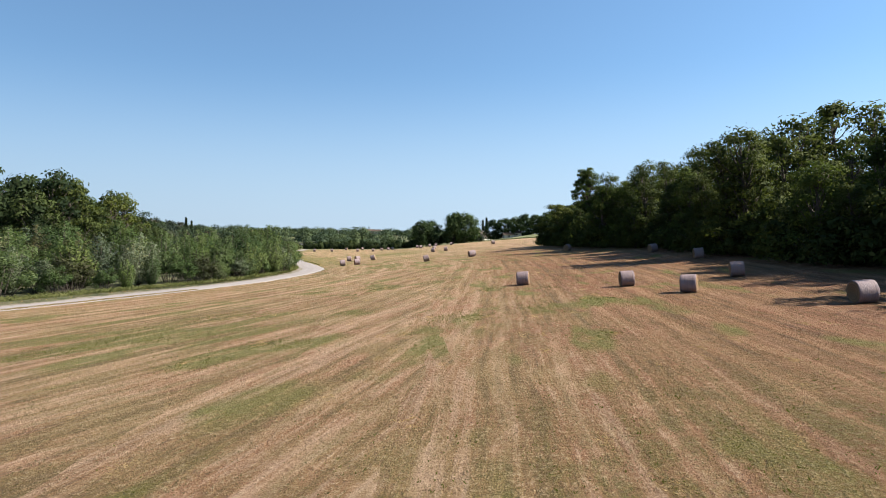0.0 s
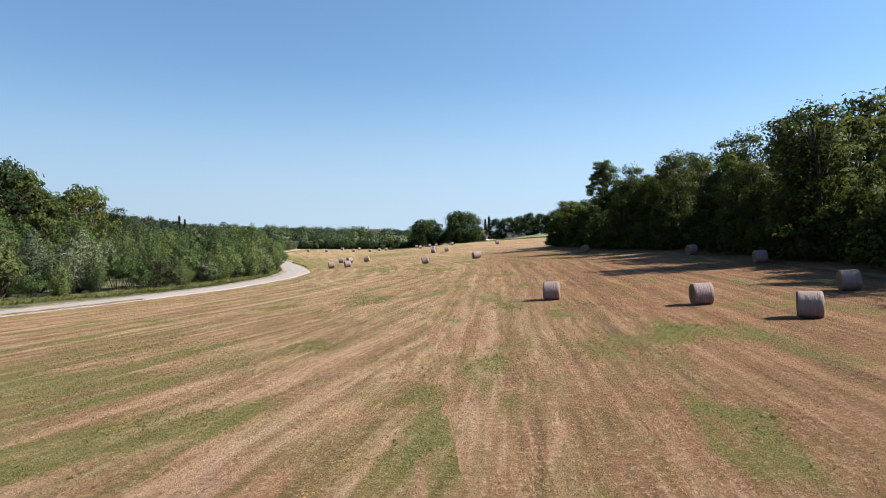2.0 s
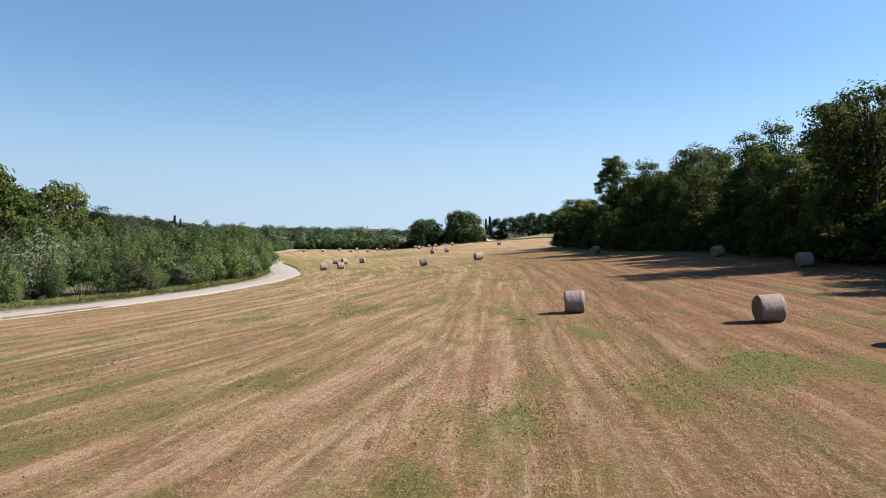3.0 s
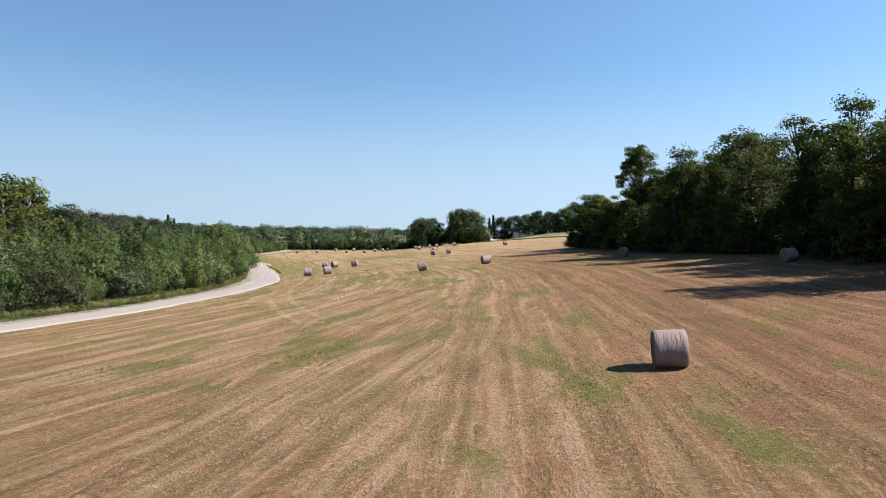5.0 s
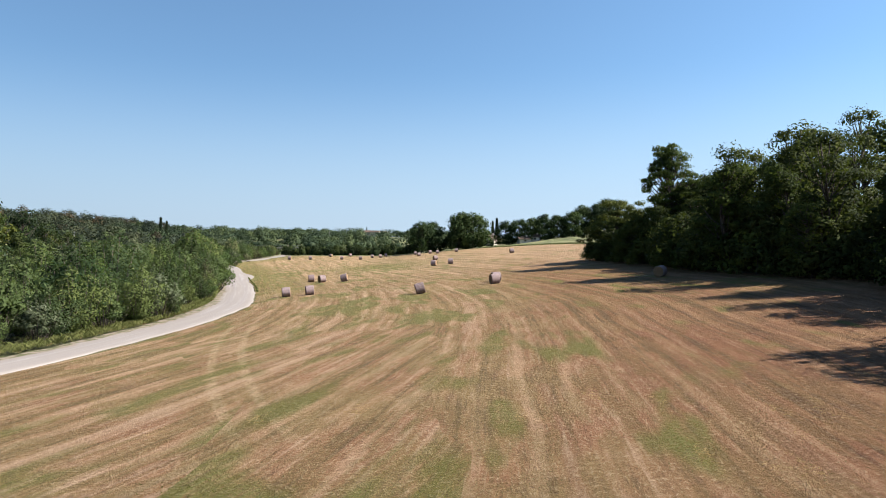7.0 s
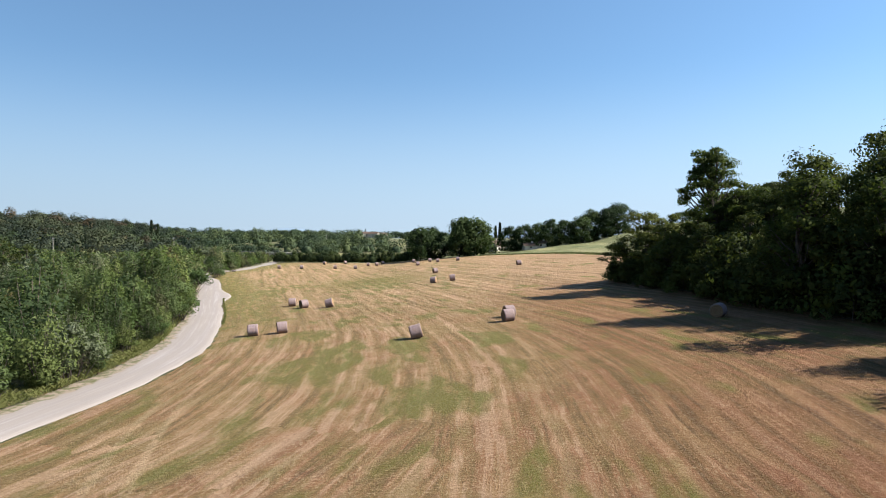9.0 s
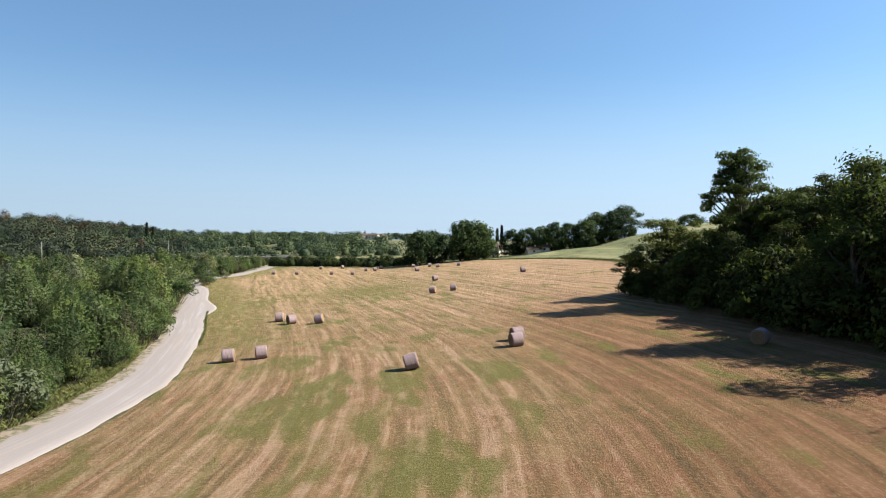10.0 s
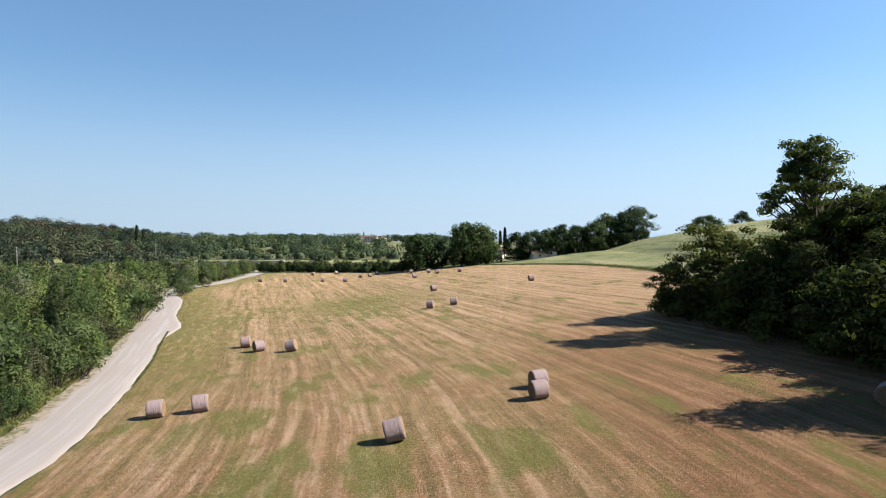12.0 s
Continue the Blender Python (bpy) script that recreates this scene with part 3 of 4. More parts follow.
for i, (x, y, turn) in enumerate(BALES):
    b = first_bale if i == 0 else copy_thing(first_bale, lay(x, y, turn + 180 * (i % 2)))
    if i == 0:
        b.matrix_basis = lay(x, y, turn)
    if i in (10, 15):
        # these lean, one end caught on a lump of ground
        b.matrix_basis = b.matrix_basis @ Matrix.Translation((0, 0, 0.05)) @ Matrix.Rotation(radians(11 if i % 2 else -11), 4, "Y")
    shade = i in (4, 5, 6, 7)
    tagged(b, "round hay bale in violet-grey net wrap, in the forest's shade" if shade else "round hay bale in pale violet-grey net wrap on stubble", "hay bale", "bales on the field")


# ---------- trees ----------
def leaves(rng, centres, out, size, flat=1.0, broad=0.27):
    """One small kite-shaped leaf spray at each centre, turned partly outwards and upwards. Returns verts, faces."""
    n = len(centres)
    nor = out * flat + rng.normal(0, 0.40, (n, 3)) + np.array([0, 0, 0.3])
    nor /= np.linalg.norm(nor, axis=1)[:, None]
    ref = rng.normal(0, 1, (n, 3))
    a = np.cross(nor, ref)
    a /= np.linalg.norm(a, axis=1)[:, None] + 1e-9
    b = np.cross(nor, a)
    s = size * rng.uniform(0.6, 1.35, (n, 1))
    droop = nor * s * rng.uniform(-0.25, 0.1, (n, 1))
    v = np.stack([centres - a * s * 0.62 + droop, centres - b * s * broad + a * s * 0.05, centres + a * s * 0.62 + droop, centres + b * s * broad + a * s * 0.05], 1).reshape(-1, 3)
    return v, np.arange(4 * n).reshape(n, 4)


def rounded(rng, clump, crown, lift=0.2):
    """Shading directions of leaves, so that a clump takes light as a soft round body: four alike for each leaf."""
    n = 0.75 * clump + 0.55 * crown + rng.normal(0, 0.22, clump.shape) + np.array([0, 0, lift])
    n /= np.linalg.norm(n, axis=1)[:, None] + 1e-9
    return np.repeat(n, 4, axis=0)


def outward(p, axis, squash=1.0):
    d = (p - axis) * np.array([1, 1, squash])
    return d / (np.linalg.norm(d, axis=1)[:, None] + 1e-9)


def clump_points(rng, centre, radius, n, shell=0.55):
    d = rng.normal(0, 1, (n, 3))
    d /= np.linalg.norm(d, axis=1)[:, None]
    r = (shell + (1 - shell) * rng.random((n, 1))) * (0.85 + 0.25 * np.sin(d[:, :1] * 5 + centre[0]) * np.cos(d[:, 1:2] * 6 + centre[1]))
    return centre + d * r * radius, d


def tube(points, radii, sides=6):
    """Tapered limb along points: verts and faces."""
    pts = [Vector(p) for p in points]
    verts, faces = [], []
    for i, p in enumerate(pts):
        t = (pts[min(i + 1, len(pts) - 1)] - pts[max(i - 1, 0)]).normalized()
        a = t.cross(Vector((0.31, 0.95, 0.05))).normalized()
        b = t.cross(a)
        for j in range(sides):
            w = 2 * math.pi * j / sides
            verts.append(tuple(p + (a * math.cos(w) + b * math.sin(w)) * radii[i]))
    for i in range(len(pts) - 1):
        for j in range(sides):
            faces.append((i * sides + j, i * sides + (j + 1) % sides, (i + 1) * sides + (j + 1) % sides, (i + 1) * sides + j))
    faces.append(tuple(range((len(pts) - 1) * sides, len(pts) * sides)))
    return verts, faces


def join(parts):
    verts, faces, k = [], [], 0
    for v, f in parts:
        verts += [tuple(p) for p in v]
        faces += [tuple(i + k for i in q) for q in f]
        k += len(v)
    return verts, faces


def build_tree(seed, name, tall, wide, bare, clumps, per_clump, leaf, material, clump_r=(0.11, 0.17), trunk_r=0.018, lean=0.04, shape="round", sides=5, flat=0.75):
    """A tree as crown of leaf clumps at the ends of limbs on a tapered trunk. bare: share of the height free of leaves."""
    rng = np.random.default_rng(seed)
    tree = new(name)
    top = np.array([rng.normal(0, lean) * tall, rng.normal(0, lean) * tall, tall * 0.9])
    bend = np.array([rng.normal(0, 0.03) * tall, rng.normal(0, 0.03) * tall, 0])

    def stem(t):
        return top * t + bend * math.sin(math.pi * t) * 1.0
    limbs = [tube([stem(t) - np.array([0, 0, 0.3 if t == 0 else 0]) for t in np.linspace(0, 0.9, 8)], [tall * trunk_r * (1.25 - 1.25 * t) for t in np.linspace(0, 0.9, 8)], 8)]
    pts, dirs = [], []
    for i in range(clumps):
        f = (i + rng.random()) / clumps
        h = bare + (1 - bare) * f
        if shape == "round":
            spread = math.sin(math.pi * min(0.97, 0.18 + 0.78 * (h - bare) / (1 - bare))) ** 0.7
        elif shape == "tier":
            spread = (0.55 + 0.45 * math.sin(7.5 * h + seed)) * (1.08 - 0.75 * (h - bare) / (1 - bare))
        elif shape == "tower":
            q = (h - bare) / (1 - bare)
            spread = (1.18 - 0.78 * q) * (0.74 + 0.26 * math.sin(12 * q + seed))
        elif shape == "airy":
            q = (h - bare) / (1 - bare)
            spread = (0.20 + 0.85 * math.sin(math.pi * (0.10 + 0.70 * (1 - q)))) * (0.84 + 0.16 * math.sin(11 * q + 1))
        else:
            spread = (1 - h) ** 0.6 * 0.9 + 0.15
        ang = i * 2.4 + rng.normal(0, 0.5)
        rad = wide * 0.5 * spread * (rng.uniform(0.45, 1.0) if shape != "airy" else rng.random() ** 0.6)
        c = stem(h * 0.92) + np.array([math.cos(ang) * rad, math.sin(ang) * rad, tall * rng.normal(0.02, 0.03)])
        c[2] = min(c[2], tall * 0.97)
        r = tall * rng.uniform(*clump_r) if shape != "bush" else wide * rng.uniform(*clump_r)
        root = stem(max(0.08, h * 0.92 - 0.16 * rng.uniform(0.6, 1.3)))
        mid = root * 0.5 + c * 0.5 + np.array([0, 0, -0.02 * tall])
        limbs.append(tube([root, mid, c], [tall * trunk_r * 0.42, tall * trunk_r * 0.27, tall * trunk_r * 0.1], sides))
        p, d = clump_points(rng, np.zeros(3), 1.0, int(per_clump * rng.uniform(0.7, 1.3)))
        p = p * np.array([r * 1.15, r * 1.15, r * flat]) + c
        pts.append(p)
        dirs.append(d)
    p, d = np.vstack(pts), np.vstack(dirs)
    v, f = leaves(rng, p, d, leaf, 1.5, 0.32)
    n = rounded(rng, d, outward(p, np.array([top[0] * 0.5, top[1] * 0.5, tall * (bare + 0.45 * (1 - bare))]), wide / tall))
    keep = v.reshape(-1, 4, 3)[:, :, 2].min(1) > 0.02 * tall
    v, n = v.reshape(-1, 4, 3)[keep].reshape(-1, 3), n.reshape(-1, 4, 3)[keep].reshape(-1, 3)
    mesh_object("trunk", *join(limbs), MAT_BARK, tree, True)
    mesh_object("crown", v, np.arange(len(v)).reshape(-1, 4), material, tree, True, n)
    tree["tall"] = tall
    return tree


def build_shrub(seed, name, tall, wide, clumps, per_clump, leaf, material, shoots=10):
    """A dense shrub or young tree, leafy to the ground: domed clumps of leaves with slender shoots above them."""
    rng = np.random.default_rng(seed)
    shrub = new(name)
    stems, pts, dirs = [], [], []
    for i in range(clumps):
        a, q = i * 2.4 + rng.normal(0, 0.3), math.sqrt((i + rng.random()) / clumps)
        r = wide * 0.42 * q
        h = tall * (0.86 * math.sqrt(max(0.0, 1 - (0.9 * q) ** 2)) * rng.uniform(0.5, 1.0) + 0.06)
        size = wide * rng.uniform(0.13, 0.21)
        c = np.array([math.cos(a) * r, math.sin(a) * r, max(h - size * 0.6, size * 0.5)])
        foot = np.array([math.cos(a) * r * 0.4, math.sin(a) * r * 0.4, -0.2])
        stems.append(tube([foot, foot * 0.5 + c * 0.5, c], [tall * 0.008, tall * 0.005, tall * 0.002], 3))
        p, d = clump_points(rng, np.zeros(3), 1.0, per_clump, 0.7)
        pts.append(p * np.array([size, size, size * 0.85]) + c)
        dirs.append(d)
    for i in range(shoots):
        a, q = rng.uniform(0, 2 * math.pi), rng.random()
        out = np.array([math.cos(a), math.sin(a), 0])
        low = out * wide * 0.34 * q + np.array([0, 0, tall * 0.55 * (1 - 0.5 * q)])
        tip = low + out * wide * 0.14 + np.array([0, 0, tall * rng.uniform(0.3, 0.5)])
        tip[2] = min(tip[2], tall * 1.08)
        stems.append(tube([low, tip], [tall * 0.004, tall * 0.001], 3))
        t = rng.random((24, 1))
        d = rng.normal(0, 1, (24, 3))
        d /= np.linalg.norm(d, axis=1)[:, None]
        pts.append(low + (tip - low) * t + d * wide * 0.05 * (1.15 - t))
        dirs.append(d)
    p = np.vstack(pts)
    p[:, 2] = np.abs(p[:, 2]) + 0.05
    d = np.vstack(dirs)
    v, f = leaves(rng, p, d, leaf, 1.0)
    mesh_object("stem", *join(stems), MAT_BARK, shrub, True)
    mesh_object("foliage", v, f, material, shrub, True, rounded(rng, d, outward(p, np.array([0, 0, tall * 0.35]))))
    shrub["tall"] = tall
    return shrub


def build_sapling(seed, name, tall, wide, plumes, per_plume, leaf, material):
    """A young tree of several upright leafy plumes from one root, open between them."""
    rng = np.random.default_rng(seed)
    tree = new(name)
    stems, pts, dirs = [], [], []
    for i in range(plumes):
        a, q = i * 2.4 + rng.normal(0, 0.35), math.sqrt((i + 0.4 * rng.random()) / plumes)
        out = np.array([math.cos(a), math.sin(a), 0])
        low = np.array([0, 0, tall * 0.02])
        tip = out * wide * rng.uniform(0.38, 0.52) * q + np.array([0, 0, tall * (1 - 0.55 * q * rng.uniform(0.5, 1.3))])
        bow = out * wide * 0.08 * q
        stems.append(tube([np.array([0, 0, -0.3]), low * 0.5 + tip * 0.5 + bow, tip], [tall * 0.009, tall * 0.005, tall * 0.0015], 3))
        girth = wide * rng.uniform(0.22, 0.30)
        n = int(per_plume * rng.uniform(0.8, 1.2))
        t = rng.random((n, 1)) ** 1.2
        # side twigs gather the leaves in sprays
        spray = np.floor(t * 7) + 0.35 * rng.random((n, 1))
        w = rng.normal(0, 0.42, (n, 1)) + spray * 2.4 + 2.1 * np.floor(rng.random((n, 1)) * 3)
        reach = girth * (np.sin(np.pi * (0.22 + 0.74 * t)) ** 0.8) * rng.uniform(0.35, 1.15, (n, 1))
        d = np.hstack([np.cos(w), np.sin(w), 0.35 + 0 * w])
        p = low + (tip - low) * t + bow * np.sin(np.pi * t) + d * reach
        pts.append(p)
        dirs.append(d / np.linalg.norm(d, axis=1)[:, None])
    p, d = np.vstack(pts), np.vstack(dirs)
    p[:, 2] = np.abs(p[:, 2]) + 0.05
    v, f = leaves(rng, p, d, leaf, 0.9, 0.26)
    for sv, sf in stems:
        mesh_object("stem", sv, sf, MAT_BARK, tree, True)
    mesh_object("foliage", v, f, material, tree, True, rounded(rng, d, outward(p, np.array([0, 0, tall * 0.3]), 0.8)))
    tree["tall"] = tall
    return tree


def plant(proto, x, y, tall, turn, label, category, group="", sink=0.0, fat=1.0):
    s = tall / proto["tall"]
    ob = copy_thing(proto, Matrix.Identity(4))
    ob.matrix_basis = Matrix.Translation((x, y, at(x, y) - sink)) @ Matrix.Rotation(turn, 4, "Z") @ Matrix.Diagonal((s * fat, s * fat, s, 1))
    tagged(ob, label, category, group)
    return ob


def discard(ob):
    for o in (*ob.children_recursive, ob):
        bpy.data.objects.remove(o)


# prototypes
WOODS = [(10, 0.06, 40, LEAF_WOOD, "tower"), (9.5, 0.10, 36, LEAF_LOCUST, "round"), (10.5, 0.06, 42, LEAF_WOOD, "tower"), (8.5, 0.10, 36, LEAF_LOCUST, "tower")]
woods = [build_tree(11 + i, "forest_tree", 18, w, b, c, 145, 0.31, mt, (0.06, 0.115), shape=sh, sides=4) for i, (w, b, c, mt, sh) in enumerate(WOODS)]
fill_protos = [build_tree(45 + i, "understorey_tree", 8, 8.5, 0.02, 26, 84, 0.40, LEAF_WOOD, (0.15, 0.22), shape="round", sides=3) for i in range(2)]
corner_protos = [build_tree(41 + i, "forest_tree", 10, w, 0.03, 40, 170, 0.27, LEAF_WOOD, (0.10, 0.16), shape="round", sides=4, flat=0.5) for i, w in enumerate((9.5, 8.0))]
back_woods = [build_tree(11 + i, "forest_tree", 18, w, b, c, 52, 0.52, mt, (0.06, 0.115), shape=sh, sides=3) for i, (w, b, c, mt, sh) in enumerate(WOODS)]
river_woods = [build_tree(15 + i, "river_tree", 18, w, b, c, 58, 0.54, mt, (0.075, 0.13), shape=sh, sides=3) for i, (w, b, c, mt, sh) in enumerate([(10, 0.15, 34, LEAF_GROVE, "round"), (9, 0.2, 30, LEAF_GROVE, "tier"), (10, 0.15, 32, LEAF_WOOD, "round"), (8.5, 0.2, 30, LEAF_YOUNG, "tier")])]
tall_proto = build_tree(31, "tall_tree", 18, 9.5, 0.12, 125, 170, 0.25, LEAF_LOCUST, (0.042, 0.075), shape="airy", lean=0.03, flat=0.55)
bush_protos = [build_tree(51 + i, "forest_bush", 4, 5.5, 0.02, 16, 52, 0.38, mt, (0.16, 0.24), 0.012, shape="bush") for i, mt in enumerate((LEAF_WOOD, LEAF_LOCUST))]
SHRUBS = [("leafy_shrub", 6.5, 6.4, 22, LEAF_SHRUB, 8), ("leafy_shrub", 6.5, 5.6, 20, LEAF_YOUNG, 8), ("silver_willow", 6.5, 5.2, 20, LEAF_WILLOW, 16), ("dry_shrub", 6.0, 5.8, 20, LEAF_OLIVE, 14), ("leafy_shrub", 6.5, 4.6, 19, LEAF_SHRUB, 18)]
shrub_protos = [build_shrub(71 + i, nm, t, w, n, 112, 0.26, mt, sh) for i, (nm, t, w, n, mt, sh) in enumerate(SHRUBS)]
back_shrubs = [build_shrub(81 + i, nm, t, w, n, 60, 0.36, mt, sh) for i, (nm, t, w, n, mt, sh) in enumerate(SHRUBS)]
sapling_protos = [build_sapling(171 + i, nm, 8, w, n, 360, 0.25, mt) for i, (nm, w, n, mt) in enumerate((("young_locust", 5.0, 7, LEAF_YOUNG), ("young_poplar", 4.2, 6, LEAF_SHRUB), ("silver_willow", 5.0, 7, LEAF_WILLOW), ("young_ash", 5.8, 8, LEAF_SHRUB), ("dry_sapling", 4.4, 8, LEAF_OLIVE), ("young_locust", 5.4, 7, LEAF_GROVE)))]
oak_protos = [build_tree(91 + i, "oak", 16, w, 0.03, 38, 130, 0.72, LEAF_OAK, (0.15, 0.21), 0.02, shape="round") for i, w in enumerate((17, 15, 14))]
cypress_proto = build_tree(97, "cypress", 14, 1.5, 0.03, 110, 60, 0.3, LEAF_CYPRESS, (0.030, 0.045), 0.01, 0.004, "spire", flat=1.6)

FOREST_LABEL = ["dark leafy forest tree at the edge of the field", "tall feathery locust tree in the forest", "dense dark broadleaf tree in the forest", "slender green locust tree in the forest"]
rng = np.random.default_rng(21)
plant(tall_proto, 36.9, 163.8, 22.0, 0.6, "tall tiered tree standing above the forest edge", "tree", "forest trees")
plant(woods[3], 40.5, 157.5, 15.0, 2.0, "rounded green tree beside the tallest one", "tree", "forest trees")
for k, (cx, cy, ct) in enumerate(((28.9, 178.5, 8.5), (31.4, 177.0, 13.0), (34.0, 175.5, 11.5), (30.6, 173.5, 8.5), (33.0, 168.5, 8.5), (38.0, 173.5, 10.5), (34.8, 162.0, 8.5), (41.5, 164.5, 14.5), (44.0, 166.0, 15.5), (46.5, 163.0, 15.0), (43.0, 158.0, 14.0))):
    plant(corner_protos[k % 2], cx, cy, ct, cx, "dense dark tree at the forest's corner, leafy to the ground", "tree", "forest trees", 0.1)
for cx, cy, ct, ci in ((39.6, 131, 17.5, 2), (42.5, 136.5, 19, 0), (38, 144, 12, 2), (39.6, 111.0, 13.5, 2), (38.6, 121.5, 16.5, 0), (39.6, 97.0, 13, 0), (38.6, 85.0, 17, 2), (35.5, 170.5, 9.5, 0), (41.5, 169, 13, 3), (44.5, 162, 15.5, 1), (47.5, 156, 16.5, 0), (48.5, 161, 15.5, 2), (35.0, 157.5, 10.5, 2), (36.5, 152.5, 11, 0), (43.6, 151, 16.5, 3), (50, 149, 18.5, 2), (52, 162, 15, 3), (46, 170, 9, 0), (40.8, 163, 15.0, 3), (55, 154, 16, 1), (38.5, 146.5, 10, 3), (58, 145, 17, 0), (49, 176, 8, 1)):
    plant(woods[ci], cx, cy, ct, cx, FOREST_LABEL[ci], "tree", "forest trees", 0.1, 1.1)
for y in np.arange(-30, 180, 5.6):
    for k, off in enumerate((1.2, 7.0, 15.0, 25.0)):
        x = float(forest_front(y)) + off + rng.normal(0, 1.3)
        yy = y + rng.normal(0, 1.6) + (2.8 if k % 2 else 0)
        if (k > 1 and x > 0.72 * yy + 9) or yy > 181 or (k > 2 and yy > 160) or (math.hypot(x - 37, yy - 163.5) < 4.5) or (yy > 149) or (k > 3 and yy > 140):
            continue
        tall = rng.uniform(14.5, 20.5) if rng.random() < 0.6 else rng.uniform(9, 14)
        tall *= 0.90 if yy > 105 else 0.94
        if yy < 34:
            x, tall = x + 16, tall * 0.8
        if yy > 137 and x < 0.55 * (yy - 73):
            tall = min(tall, 10.5)
        i = int(rng.integers(0, 4))
        plant((back_woods if k > 1 or yy < 42 else woods)[i], x, yy, tall, rng.uniform(0, 6.28), FOREST_LABEL[i], "tree", "forest trees", 0.2, rng.uniform(0.88, 1.2))
for y in np.arange(-20, 172, 4.2):
    plant(fill_protos[int(y) % 2], float(forest_front(y)) + rng.uniform(1.0, 4.5) + 16 * (y < 34), y, rng.uniform(6.0, 9.5), rng.uniform(0, 6.28), "dark understorey tree filling the forest edge", "tree", "understorey trees", 0.2)
for y in np.arange(46, 184, 2.3):
    x = float(forest_front(y)) + rng.uniform(-1.2, 1.2)
    i = int(rng.random() < 0.35)
    plant(bush_protos[i], x, y, rng.uniform(2.2, 5.2), rng.uniform(0, 6.28), ["dark leafy bush under the forest edge", "green leafy bush at the forest edge"][i], "bush", "bushes at the forest edge", 0.1)

# thicket between the track and the river: the shrubs beside the track singly, those behind as one mass
SAPLING_LABEL = ["feathery green young locust in the river thicket", "upright green young poplar in the river thicket", "silvery willow with upright shoots in the river thicket", "leafy young ash in the river thicket", "half-dry brownish sapling in the river thicket", "dark green young locust in the river thicket"]
SHRUB_LABEL = ["green leafy shrub beside the gravel track", "dense green young tree beside the gravel track", "silvery grey-green willow beside the gravel track", "dry olive-green shrub beside the gravel track", "upright feathery green shrub beside the gravel track"]
for y in np.arange(58, 402, 3.1):
    for k in range(2):
        yy = y + rng.normal(0, 0.9)
        x = float(road_mid(yy)) - 5.6 - 2.4 * float(smooth(116, 96, yy)) - 0.2 * float(smooth(180, 240, yy)) + 0.9 * float(smooth(280, 310, yy)) - 3.9 * k + rng.normal(0, 0.9) - (0 if yy > 105 else (105 - yy) * 0.13)
        i = int(rng.choice(5, p=[0.26, 0.24, 0.17, 0.14, 0.19]))
        swell = 0.5 + 0.5 * math.sin(yy * 0.21 + 1.3 * math.sin(yy * 0.067) + k)
        if -x > 0.72 * yy + 9:
            continue
        tall = (3.1 + 3.2 * swell * rng.uniform(0.6, 1.1) + 1.3 * k + rng.uniform(0, 0.8)) * (1 + 0.35 * float(smooth(150, 200, yy))) * (1 - 0.4 * float(smooth(300, 335, yy)))
        if rng.random() < 0.45:
            j = int(rng.choice(6, p=[0.26, 0.2, 0.12, 0.2, 0.07, 0.15]))
            plant(sapling_protos[j], x, yy, tall * rng.uniform(1.0, 1.3), rng.uniform(0, 6.28), SAPLING_LABEL[j], "young tree", "young trees beside the track", 0.1, rng.uniform(0.95, 1.25))
            continue
        plant((back_shrubs if k or yy > 235 else shrub_protos)[i], x, yy, tall, rng.uniform(0, 6.28), SHRUB_LABEL[i], "shrub", "shrubs beside the track", 0.1, rng.uniform(0.95, 1.3))

for k, (px, py, pt) in enumerate(((-69.5, 261, 3.2), (-71.5, 267, 3.8), (-74.0, 274, 3.6), (-74.6, 281, 3.2), (-73.6, 288, 2.6))):
    plant(back_shrubs[(0, 2, 4, 1, 2)[k]], px, py, pt * 1.3, k * 1.3, SHRUB_LABEL[(0, 2, 4, 1, 2)[k]], "shrub", "shrubs beside the track", 0.1, 1.2)


